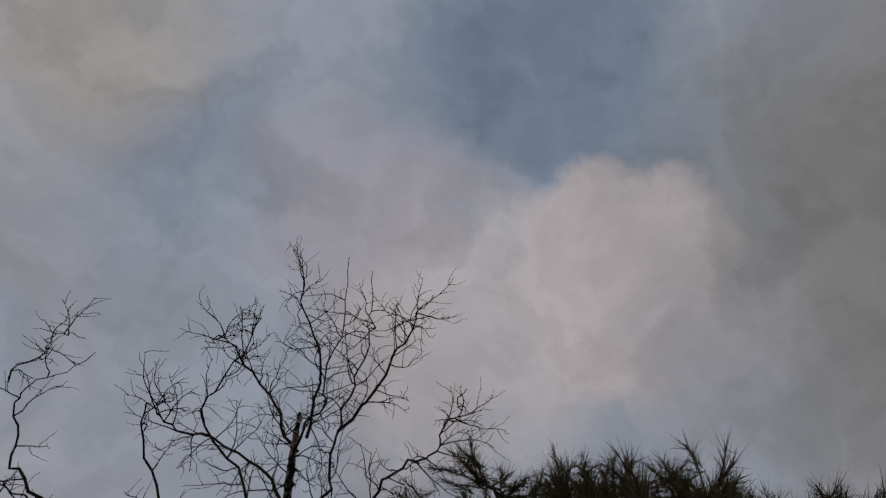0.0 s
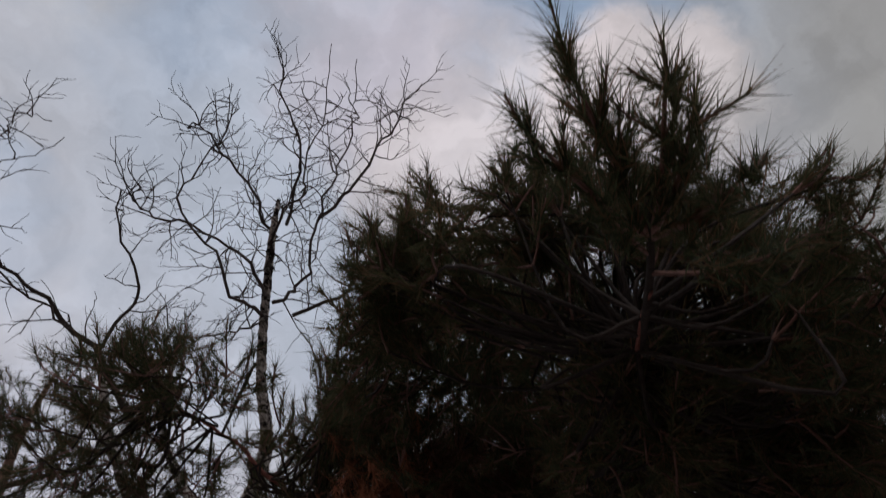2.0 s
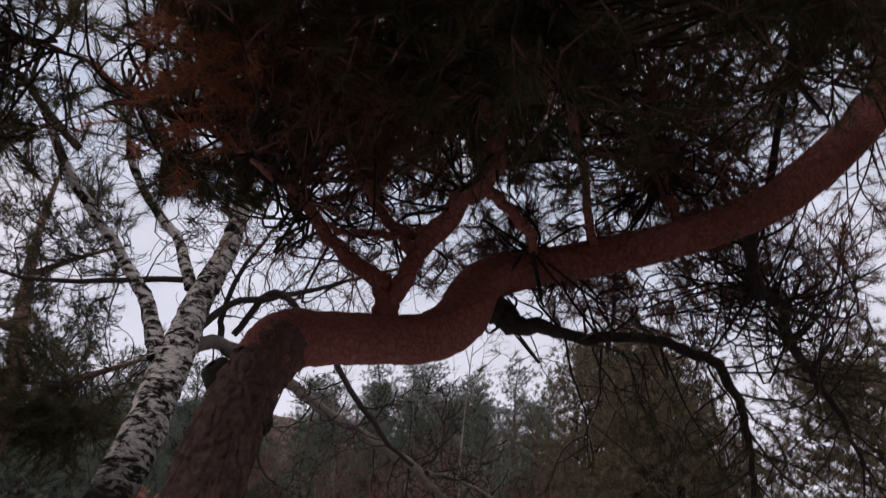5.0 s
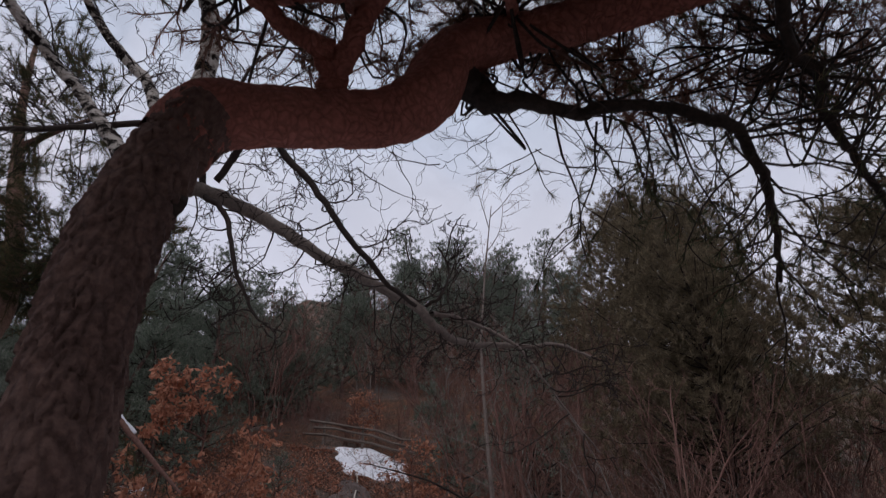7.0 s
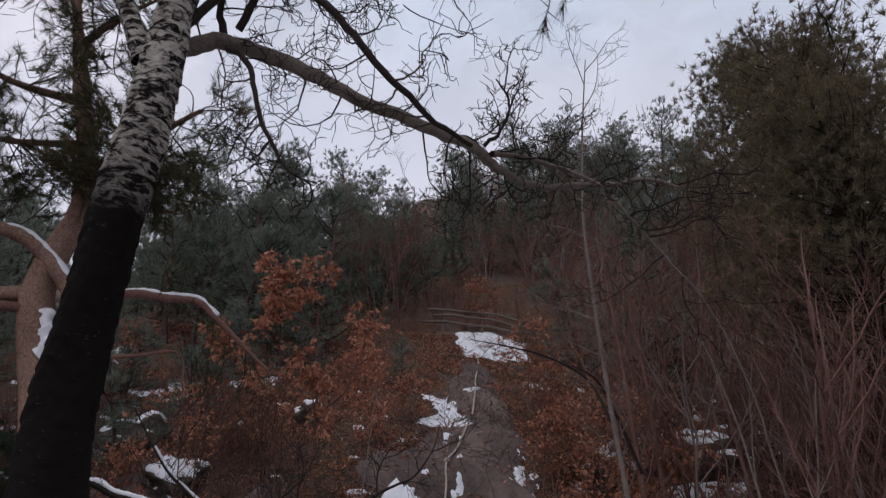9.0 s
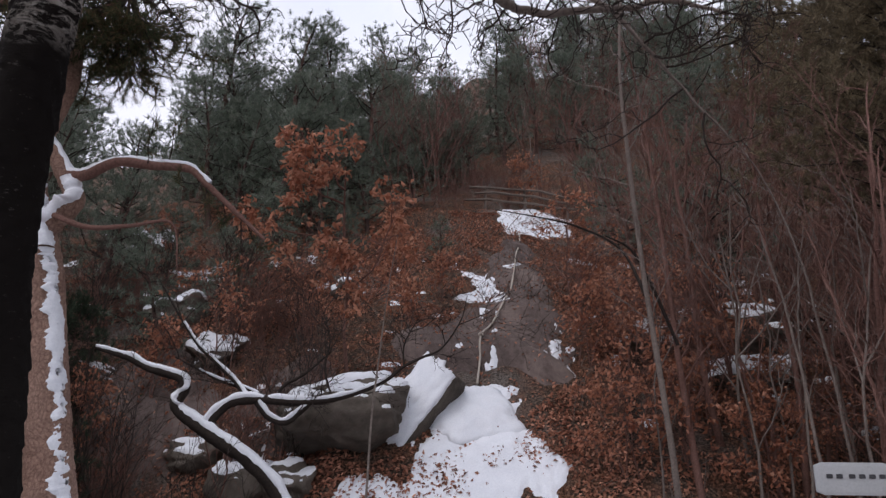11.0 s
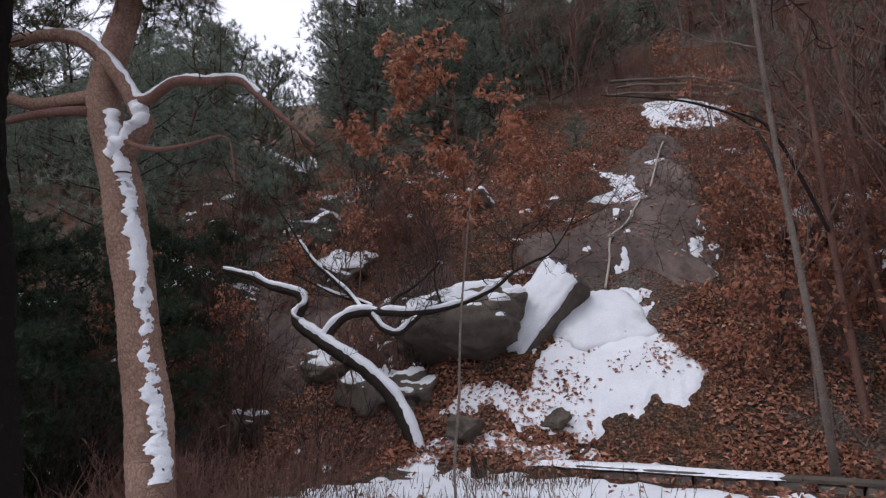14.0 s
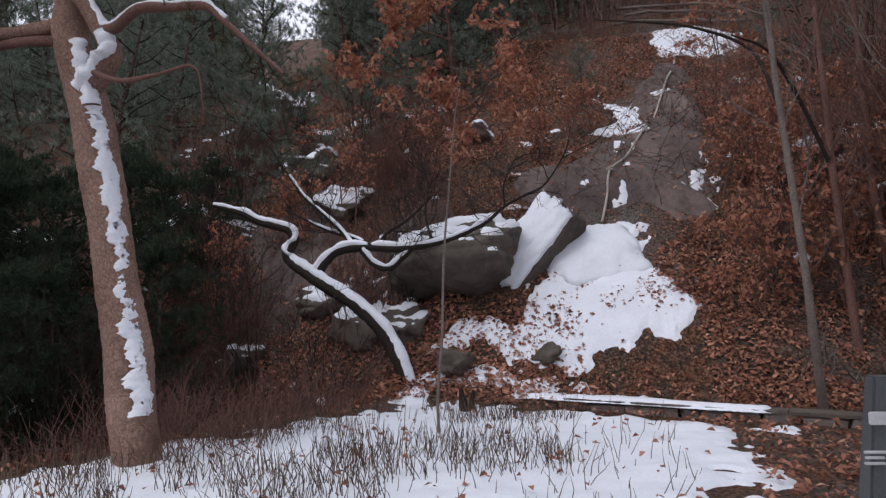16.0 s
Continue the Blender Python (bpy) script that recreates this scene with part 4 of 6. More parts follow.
def build_birch():
    rng = np.random.default_rng(23)
    tree = thing("birch_tree", "leafless birch with peeling white bark", "birch tree")
    main = [(1.36, 10.35, -0.3, 0.25), (1.3, 10.3, 0.3, 0.215), (1.2, 10.25, 1.2, 0.2), (1.1, 10.2, 2.2, 0.185), (1.19, 10.02, 3.2, 0.165), (1.3, 9.9, 4.1, 0.148), (1.35, 9.85, 4.75, 0.14), (1.38, 9.8, 5.3, 0.12), (1.5, 9.7, 6.0, 0.085), (1.45, 9.3, 6.5, 0.06), (1.1, 8.7, 6.7, 0.045), (0.86, 8.2, 6.9, 0.038), (0.56, 7.53, 7.31, 0.028), (0.45, 7.3, 7.65, 0.01)]
    barked_limb(tree, "trunk", main, M_BIRCH, (0.06, 0.13), 0.014, 56, 0.022, 3, "white bark with black scars, almost black low down")
    leaders = [
        [(1.24, 9.85, 4.75, 0.085), (1.05, 9.88, 5.2, 0.07), (0.85, 9.9, 5.5, 0.06), (0.5, 9.9, 5.9, 0.05), (0.1, 9.6, 6.2, 0.045), (-0.3, 9.1, 6.5, 0.04)],
        [(1.3, 9.83, 5.5, 0.06), (1.05, 9.88, 6.0, 0.05), (0.8, 9.9, 6.3, 0.045), (0.4, 9.7, 6.75, 0.035), (0.2, 9.0, 7.2, 0.02)],
        [(1.3, 9.85, 5.6, 0.03), (0.8, 9.9, 5.5, 0.025), (0.25, 9.9, 5.32, 0.02), (-0.2, 9.9, 5.3, 0.014), (-0.9, 9.8, 5.5, 0.008)],
        [(1.38, 9.85, 4.96, 0.04), (1.62, 9.9, 5.42, 0.034), (2.08, 9.9, 5.72, 0.028), (2.58, 9.9, 6.05, 0.02), (3.2, 9.7, 6.3, 0.012)],
        [(1.28, 9.95, 4.95, 0.075), (1.45, 10.05, 5.05, 0.07), (1.65, 10.1, 5.16, 0.065), (2.19, 10.1, 4.98, 0.058), (2.78, 10.1, 4.69, 0.05), (3.36, 10.12, 4.47, 0.045), (3.67, 10.2, 4.36, 0.042), (3.86, 10.35, 4.3, 0.032), (4.06, 10.45, 4.27, 0.028), (4.5, 10.5, 4.31, 0.024), (4.98, 10.5, 4.37, 0.018), (5.35, 10.5, 4.33, 0.01)],
        [(3.67, 10.2, 4.38, 0.026), (4.0, 10.4, 4.5, 0.02), (4.48, 10.4, 4.33, 0.016), (4.86, 10.4, 3.85, 0.01), (5.2, 10.4, 3.4, 0.006)],
        [(1.75, 10.08, 5.3, 0.03), (2.0, 9.9, 5.75, 0.034), (2.41, 9.75, 5.27, 0.03), (2.73, 9.7, 4.81, 0.026), (3.09, 9.75, 4.45, 0.022), (3.5, 10.1, 4.38, 0.016)],
        [(1.7, 10.08, 5.12, 0.026), (1.9, 9.95, 4.89, 0.022), (2.05, 9.9, 4.41, 0.017), (2.26, 9.9, 3.97, 0.01), (2.45, 9.9, 3.88, 0.005)],
        [(1.66, 10.1, 5.16, 0.03), (1.6, 10.0, 5.5, 0.026), (1.7, 9.9, 6.0, 0.02), (1.9, 9.8, 6.6, 0.012)],
        [(3.6, 10.15, 4.42, 0.016), (3.72, 10.1, 4.5, 0.014), (3.8, 10.1, 4.75, 0.01), (3.7, 10.1, 5.0, 0.006)],
        # crown
        [(0.68, 7.67, 7.02, 0.018), (0.62, 7.52, 7.35, 0.014), (0.67, 7.26, 7.71, 0.011), (0.55, 6.81, 8.43, 0.007), (0.18, 6.20, 9.36, 0.004)],
        [(0.83, 7.75, 6.66, 0.018), (1.00, 7.51, 6.98, 0.015), (0.90, 7.26, 7.52, 0.012), (0.83, 6.82, 8.20, 0.009), (0.76, 6.44, 8.73, 0.007), (0.50, 6.16, 9.21, 0.004)],
        [(0.62, 7.52, 7.35, 0.018), (0.08, 7.48, 7.88, 0.013), (-0.53, 7.48, 8.35, 0.009), (-0.80, 7.55, 8.45, 0.004)],
        [(0.79, 7.84, 6.51, 0.018), (0.32, 7.98, 6.82, 0.014), (-0.35, 7.79, 7.79, 0.011), (-0.35, 7.25, 8.51, 0.007), (-0.62, 7.19, 8.76, 0.004)],
        [(0.90, 7.26, 7.52, 0.018), (1.10, 6.67, 8.20, 0.013), (1.20, 6.23, 8.67, 0.009), (1.23, 5.97, 8.96, 0.004)],
        [(0.99, 7.73, 6.51, 0.018), (1.32, 7.40, 6.82, 0.015), (1.52, 7.15, 7.09, 0.012), (1.77, 6.82, 7.42, 0.009), (1.84, 6.55, 7.78, 0.007), (1.89, 6.38, 7.98, 0.004)],
        [(0.65, 7.44, 7.46, 0.018), (0.42, 7.06, 8.19, 0.013), (-0.10, 6.78, 8.90, 0.009), (-0.33, 6.49, 9.36, 0.004)],
        [(0.74, 7.78, 6.72, 0.018), (0.13, 7.80, 7.35, 0.014), (-0.68, 8.06, 7.67, 0.011), (-0.99, 8.10, 7.87, 0.007), (-0.84, 7.96, 7.95, 0.004)],
        [(0.21, 9.01, 6.05) + (0.05,), (-0.31, 8.80, 6.39) + (0.042,), (-0.97, 8.59, 6.75) + (0.028,), (-1.49, 8.48, 6.98) + (0.02,), (-1.90, 8.33, 7.36) + (0.014,), (-1.94, 8.15, 7.74) + (0.009,), (-1.73, 8.06, 8.13) + (0.004,)],
        [(-0.31, 8.80, 6.39) + (0.03,), (-0.36, 8.46, 6.85) + (0.024,), (-0.94, 8.16, 7.39) + (0.016,), (-0.91, 8.06, 7.85) + (0.006,)],
        [(-0.12, 8.73, 6.62) + (0.008,), (0.57, 8.46, 6.76) + (0.014,), (0.86, 8.16, 6.87) + (0.02,)],
        [(-2.09, 8.14, 7.17) + (0.014,), (-2.13, 7.98, 7.53) + (0.011,), (-2.06, 7.91, 7.86) + (0.008,), (-1.86, 7.91, 8.06) + (0.003,)],
        [(-0.31, 8.80, 6.39) + (0.02,), (-0.87, 8.78, 6.45) + (0.018,), (-1.42, 8.74, 6.62) + (0.014,), (-2.10, 8.65, 6.72) + (0.008,)],
    ]
    geo, twigs, curves, limbs_made = Geo(), Geo(), [], []
    for n, rows in enumerate(leaders):
        if n >= 10:
            rows = [(*r[:3], max(r[3] * (1.0 if n < 18 else 0.62), 0.004)) for r in rows]
        pale = n in (0, 1, 4, 5)
        made, c = limb_part(tree, "limb", rows, M_BIRCH if n < 2 else (M_PALETWIG if pale else M_TWIG), 8, 0.1, 40 + n, wob=0.03 if n >= 10 else 0.008)
        curves.append(c)
        limbs_made.append(made)
    wavy = dict(bend=0.32, fine=0.0038, kids=(3, 5), spread=0.75)
    plan = {n: (24 if n < 18 else 8, 0.5, 0.05, (0, 0, 0.1)) for n in range(10, 23)}
    plan.update({n: (9, 0.7, 0.3, (0, 0, -0.1)) for n in (0, 1, 2, 3, 8)})
    plan.update({4: (32, 0.6, 0.1, (0, 0, -0.25)), 6: (14, 0.6, 0.1, (0, 0, -0.25)), 5: (12, 0.6, 0.1, (0, 0, 0.1)), 7: (8, 0.5, 0.2, (0, 0, -0.25)), 9: (5, 0.35, 0.2, (0, 0, 0.1))})
    for n, (k, length, lo, toward) in plan.items():
        own = Geo()
        if n < 10:
            side_shoots(rng, own, own, curves[n], k, length, 0.009, 2, lo, 1.0, None, toward, **wavy)
        else:
            side_shoots(rng, own, own, curves[n], k, length, 0.0085, 1, lo, 0.9, None, toward, bend=0.2, fine=0.0038, kids=(3, 5), spread=0.8, ratio=0.5, curl=0.12)
        stuff(part("twig_growth", own.mesh("twig_growth", M_TWIG), limbs_made[n], "fine crooked bare twigs"))
    for _ in range(30):
        a = np.array((1.8 + 3.2 * rng.random(), 9.3 + 1.4 * rng.random(), 6.2 + 0.9 * rng.random()))
        branch_out(rng, geo, twigs, a, (rng.normal(0, 0.5), rng.normal(0, 0.3), -0.8), 0.9, 0.008, 2, (2, 4), bend=0.26, fine=0.003)
    stuff(part("branchwork", geo.mesh("branches", M_TWIG), tree))
    stuff(part("twig_growth", twigs.mesh("twigs", M_TWIG), tree, "fine crooked bare twigs"))


build_birch()


def top_snow(name, rows, label, width=0.8, thick=0.03, seed=0, side=(0, 0, 1), gaps=0.0, per=10, frayed=0.09):
    """Snow lying along the upper side of a limb: a bulging strip with uneven edges."""
    rng = np.random.default_rng(seed)
    c = spline(rows, per)
    P, R = c[:, :3], np.maximum(c[:, 3], 0.004)
    T = np.gradient(P, axis=0)
    T /= np.linalg.norm(T, axis=1)[:, None]
    U = np.array(side) - T * (T @ np.array(side, float))[:, None]
    U /= np.linalg.norm(U, axis=1)[:, None] + 1e-9
    W = np.cross(T, U)
    s = np.arange(len(P))
    amount = 0.75 + 0.6 * vnoise(s * 0.37, s * 0.0 + seed, 1.0, seed + 3, 3)
    amount = np.clip(np.where(amount < gaps, -0.35, np.maximum(amount, 0.3)), -0.35, 1.2)
    angs = np.linspace(-1, 1, 7)
    rows_v = []
    for a in angs:
        th = a * width * (1.25 + 3 * frayed * vnoise(s * 0.16, s * 0.0 + 7 * seed, 1.0, seed + 5, 3)) + frayed * 2 * vnoise(s * 0.22, s * 0.0 + 4 * np.sign(a), 1.0, seed + 8, 4) + 0.05 * rng.normal(size=len(P))
        bulge = (1 - a * a) * thick * amount + np.where(abs(a) > 0.9, -0.006, 0.002)
        rr = (R + bulge)[:, None]
        rows_v.append(P + rr * (np.cos(th)[:, None] * U + np.sin(th)[:, None] * W))
    V = np.stack(rows_v, 1).reshape(-1, 3)
    i = (np.arange(len(P) - 1)[:, None] * 7 + np.arange(6)[None]).ravel()
    F = np.stack([i, i + 1, i + 8, i + 7], -1)
    return tagged(new(name, mesh_fast(name, V, F, M_SNOW, True)), label, "snow", kind="stuff")


def build_snowy_pine():
    rng = np.random.default_rng(31)
    tree = thing("snowy_pine", "pale orange-barked pine with snow along one side", "pine tree", group="pines by the gully")
    main = [(0.42, 13.0, -1.2, 0.3), (0.3, 13.1, -0.3, 0.27), (0.16, 13.2, 0.3, 0.25), (0.02, 13.25, 1.1, 0.235), (-0.16, 13.25, 2.0, 0.225), (-0.36, 13.28, 2.9, 0.22), (-0.56, 13.3, 3.6, 0.215), (-0.76, 13.3, 4.25, 0.2), (-0.72, 13.3, 4.75, 0.17), (-0.55, 13.3, 5.3, 0.15), (-0.6, 13.3, 6.0, 0.13), (-0.85, 13.3, 6.9, 0.11), (-1.1, 13.3, 7.8, 0.08), (-1.3, 13.2, 8.8, 0.05), (-1.4, 13.1, 9.8, 0.02)]
    main = [(*r[:3], r[3] * 0.88) for r in main]
    barked_limb(tree, "trunk", main, M_PALEBARK, (0.07, 0.1), 0.012, 48, 0.03, 5, "flaky pale orange bark")
    arms = [
        [(-0.5, 13.25, 3.6, 0.13), (-0.32, 13.22, 3.78, 0.11), (-0.18, 13.2, 3.95, 0.1), (-0.3, 13.2, 4.2, 0.095), (-0.5, 13.2, 4.5, 0.09), (-0.8, 13.2, 4.82, 0.085), (-1.1, 13.2, 5.02, 0.08), (-1.5, 13.2, 5.1, 0.07), (-2.2, 13.2, 5.08, 0.055), (-3.0, 13.1, 5.2, 0.03)],
        [(-0.3, 13.18, 4.2, 0.06), (-0.05, 13.1, 4.18, 0.055), (0.28, 13.0, 4.28, 0.05), (0.65, 13.0, 4.25, 0.046), (1.0, 13.0, 4.22, 0.04), (1.2, 13.0, 4.05, 0.032), (1.45, 13.0, 3.82, 0.026), (1.8, 13.0, 3.5, 0.015)],
        [(-0.7, 13.2, 4.15, 0.06), (-1.23, 13.1, 4.15, 0.05), (-1.96, 13.1, 4.1, 0.035), (-2.8, 13.0, 4.0, 0.02)],
        [(-0.75, 13.25, 4.35, 0.09), (-1.2, 13.2, 4.3, 0.08), (-1.6, 13.2, 4.32, 0.07), (-2.3, 13.2, 4.6, 0.05), (-3.0, 13.1, 5.0, 0.03)],
        [(-0.3, 13.1, 3.75, 0.03), (0.1, 13.0, 3.6, 0.026), (0.5, 13.0, 3.62, 0.02), (0.9, 13.0, 3.65, 0.012), (1.0, 13.0, 3.2, 0.006)],
        [(-0.6, 13.3, 5.9, 0.06), (0.1, 13.1, 6.3, 0.045), (0.7, 12.9, 6.6, 0.025)],
        [(-0.85, 13.3, 6.9, 0.06), (-1.6, 13.1, 7.0, 0.04), (-2.3, 12.9, 7.3, 0.02)],
        [(-0.7, 13.3, 6.3, 0.05), (-1.4, 13.0, 6.1, 0.035), (-2.1, 12.8, 6.2, 0.02)],
        [(-1.1, 13.3, 7.8, 0.05), (-0.5, 13.1, 8.2, 0.03), (0.0, 13.0, 8.5, 0.015)],
    ]
    nodes = []
    for n, rows in enumerate(arms):
        _, c = limb_part(tree, "limb", rows, M_PALEBARK if n in (0, 3) else M_REDTWIG, 9, 0.12, 60 + n)
        nodes.append(c[5:, :3])
    geo, twigs, tips = Geo(), Geo(), []
    up = np.concatenate([nodes[k] for k in (3, 5, 6, 7, 8)] + [nodes[0][-12:]])
    cluster_fill(rng, geo, twigs, tips, up, (-0.4, 13.0, 6.6), (1.5, 1.0, 1.3), 60, 5.3, 6, 0.45)
    cluster_fill(rng, geo, twigs, tips, up, (-2.3, 13.0, 5.6), (1.1, 0.9, 1.0), 44, 4.6, 6, 0.45)
    cluster_fill(rng, geo, twigs, tips, up, (-1.0, 13.0, 8.6), (1.2, 1.0, 1.0), 36, 7.4, 6, 0.45)
    cluster_fill(rng, geo, twigs, tips, up, (0.25, 13.0, 5.7), (0.6, 0.6, 0.55), 26, 4.9, 5, 0.4)
    cluster_fill(rng, geo, twigs, tips, up, (-0.4, 13.4, 5.8), (1.2, 0.6, 0.55), 40, 5.0, 6, 0.42)
    cluster_fill(rng, geo, twigs, tips, up, (-2.6, 13.0, 4.9), (0.9, 0.7, 0.5), 26, 4.3, 6, 0.42)
    side_shoots(rng, geo, twigs, spline(arms[1], 6), 8, 0.4, 0.008, 1, 0.4, 1.0, tips, (0, 0, -0.2), kids=(2, 3))
    stuff(part("branchwork", geo.mesh("branchwork", M_DARKBARK), tree))
    stuff(part("twig_growth", twigs.mesh("twig_growth", M_TWIG), tree))
    part("foliage", needle_mesh("needles", tips, rng, M_NEEDLE, 34, 0.12, 0.005, 0.16, 0.85), tree, "dark green needle tufts")
    top_snow("trunk_snow", [(0.22, 13.1, 0.4, 0.205), (0.02, 13.22, 1.1, 0.2), (-0.16, 13.22, 2.0, 0.19), (-0.36, 13.25, 2.9, 0.185), (-0.5, 13.26, 3.4, 0.18)], "snow stuck along the pale pine trunk", 0.4, 0.02, 1, (0.92, -0.38, 0.15), 0.22, 48, 0.16)
    top_snow("trunk_snow", [(-0.5, 13.26, 3.4, 0.2), (-0.6, 13.28, 3.75, 0.2), (-0.7, 13.28, 4.1, 0.19)], "snow stuck along the pale pine trunk", 0.3, 0.045, 2, (0.75, -0.6, 0.35), 0.1, 14)
    top_snow("limb_snow", [(-0.5, 13.22, 3.62, 0.12), (-0.32, 13.2, 3.8, 0.1), (-0.19, 13.18, 3.95, 0.1), (-0.28, 13.18, 4.15, 0.09)], "snow in the crotch of the pale pine", 0.75, 0.06, 3, (0.2, -0.6, 0.8), 0.0, 14)
    top_snow("limb_snow", arms[1][:6], "snow lying on a pine limb", 0.6, 0.025, 4)
    top_snow("limb_snow", arms[0][3:8], "snow lying on a pine limb", 0.4, 0.02, 5, (0.4, -0.3, 0.8), 0.4)


build_snowy_pine()


def build_bent_tree():
    rng = np.random.default_rng(37)
    tree = thing("bent_tree", "dark crooked leafless tree bowed towards the path", "tree")
    main = [(1.72, 17.5, -0.25, 0.16), (1.55, 17.5, 0.1, 0.14), (1.42, 17.5, 0.5, 0.13), (1.2, 17.5, 0.93, 0.125), (0.92, 17.5, 1.25, 0.12), (0.56, 17.5, 1.53, 0.12), (0.2, 17.5, 1.74, 0.12), (-0.1, 17.5, 1.93, 0.11), (-0.38, 17.5, 2.12, 0.1), (-0.46, 17.5, 2.26, 0.095), (-0.36, 17.5, 2.46, 0.085), (-0.42, 17.5, 2.62, 0.08), (-0.65, 17.5, 2.7, 0.072), (-0.95, 17.5, 2.78, 0.065), (-1.26, 17.5, 2.93, 0.055), (-1.5, 17.5, 3.0, 0.045), (-1.8, 17.5, 3.08, 0.025)]
    limb_part(tree, "trunk", main, M_DARKBARK, 12, 0.15, 7, 6)
    arms = [
        [(0.02, 17.5, 1.86, 0.09), (0.15, 17.55, 2.1, 0.08), (0.38, 17.6, 2.28, 0.078), (0.8, 17.6, 2.32, 0.07), (1.3, 17.6, 2.28, 0.06), (1.7, 17.6, 2.3, 0.05), (2.1, 17.6, 2.38, 0.042), (2.45, 17.6, 2.5, 0.035), (2.75, 17.6, 2.65, 0.03), (3.0, 17.6, 2.85, 0.024), (3.3, 17.6, 3.0, 0.02), (3.6, 17.6, 3.15, 0.015), (3.9, 17.6, 3.6, 0.01), (4.0, 17.6, 4.0, 0.005)],
        [(0.75, 17.6, 2.28, 0.055), (0.95, 17.6, 2.05, 0.05), (1.2, 17.6, 1.98, 0.05), (1.4, 17.6, 2.12, 0.045), (1.55, 17.6, 2.25, 0.035)],
        [(0.6, 17.62, 2.32, 0.05), (0.35, 17.75, 2.6, 0.04), (0.0, 17.8, 2.9, 0.034), (-0.31, 17.8, 3.18, 0.028), (-0.6, 17.8, 3.55, 0.02), (-1.0, 17.8, 4.15, 0.01)],
        [(0.86, 17.65, 2.35, 0.04), (0.5, 17.8, 2.5, 0.034), (0.1, 17.85, 2.62, 0.028), (-0.3, 17.9, 2.8, 0.018), (-0.7, 17.9, 3.0, 0.01)],
        [(1.0, 17.65, 2.32, 0.035), (1.1, 17.8, 2.55, 0.03), (1.4, 17.9, 2.75, 0.022), (1.8, 17.9, 3.1, 0.012)],
        [(1.9, 17.6, 2.34, 0.02), (1.75, 17.7, 2.8, 0.015), (1.8, 17.7, 3.3, 0.009), (1.6, 17.7, 3.9, 0.004)],
        [(3.0, 17.6, 2.85, 0.016), (3.0, 17.6, 3.2, 0.012), (3.2, 17.6, 3.6, 0.007)],
    ]
    geo, twigs = Geo(), Geo()
    for n, rows in enumerate(arms):
        made, c = limb_part(tree, "limb", rows, M_DARKBARK, 8, 0.15, 80 + n)
        own = Geo()
        side_shoots(rng, own, own, c, 8, 0.7, 0.011, 2, 0.3, 1.0, None, (0, 0, 0.5), bend=0.24, fine=0.004, kids=(3, 4))
        stuff(part("twig_growth", own.mesh("twig_growth", M_TWIG), made))
    side_shoots(rng, geo, twigs, spline(main, 6), 5, 0.5, 0.01, 1, 0.6, 1.0, None, (0, 0, 0.4), bend=0.24, fine=0.004, kids=(2, 4))
    stuff(part("branchwork", geo.mesh("branches", M_DARKBARK), tree))
    stuff(part("twig_growth", twigs.mesh("twigs", M_TWIG), tree))
    top_snow("limb_snow", main[1:], "snow lying along the bent trunk", 0.6, 0.045, 6, (0.25, -0.35, 0.9), 0.1, 6)
    top_snow("limb_snow", arms[0][:9], "snow lying along a bent limb", 0.62, 0.045, 7, (0, -0.3, 0.95), 0.15, 6)
    top_snow("limb_snow", arms[1], "snow lying along a bent limb", 0.6, 0.04, 8, (0, -0.3, 0.95), 0.0, 6)
    top_snow("limb_snow", arms[2][:5], "snow lying along a bent limb", 0.6, 0.03, 9, (0, -0.3, 0.95), 0.3, 6)
    top_snow("limb_snow", arms[3][:4], "snow lying along a bent limb", 0.6, 0.03, 10, (0, -0.3, 0.95), 0.3, 6)


build_bent_tree()


# ---------------------------------------------------------------- boulders
def boulder(name, label, at, size, turn, seed, mat=M_BOULDER, detail=5, lumps=0.16, cut=0.55, flat=()):
    """A worn block: a sphere pushed out towards a box, planed along given normals, with lumps and pits."""
    bm = bmesh.new()
    bmesh.ops.create_icosphere(bm, subdivisions=detail, radius=1.0)
    R = Euler([radians(a) for a in turn]).to_matrix()
    for v in bm.verts:
        p = v.co.normalized()
        k = 1.0 / max(abs(p.x), abs(p.y), abs(p.z))
        p = p * (1 + cut * (k - 1))
        for n, d in flat:
            n = Vector(n).normalized()
            over = p.dot(n) - d
            if over > 0:
                p -= n * over * 0.9
        q = p * 1.6 + Vector((seed * 3.1, seed, 0))
        p *= 1 + lumps * noise.noise(q) + lumps * 0.4 * noise.noise(q * 3.1) + lumps * 0.14 * noise.noise(q * 9)
        v.co = R @ Vector((p.x * size[0], p.y * size[1], p.z * size[2]))
    bm.normal_update()
    me = bpy.data.meshes.new(name)
    bm.to_mesh(me)
    me.polygons.foreach_set("use_smooth", np.ones(len(me.polygons), bool))
    me.materials.append(mat)
    ob = tagged(new(name, me), label, "boulder" if size[0] > 0.4 else "rock")
    ob.location = at
    return ob, bm


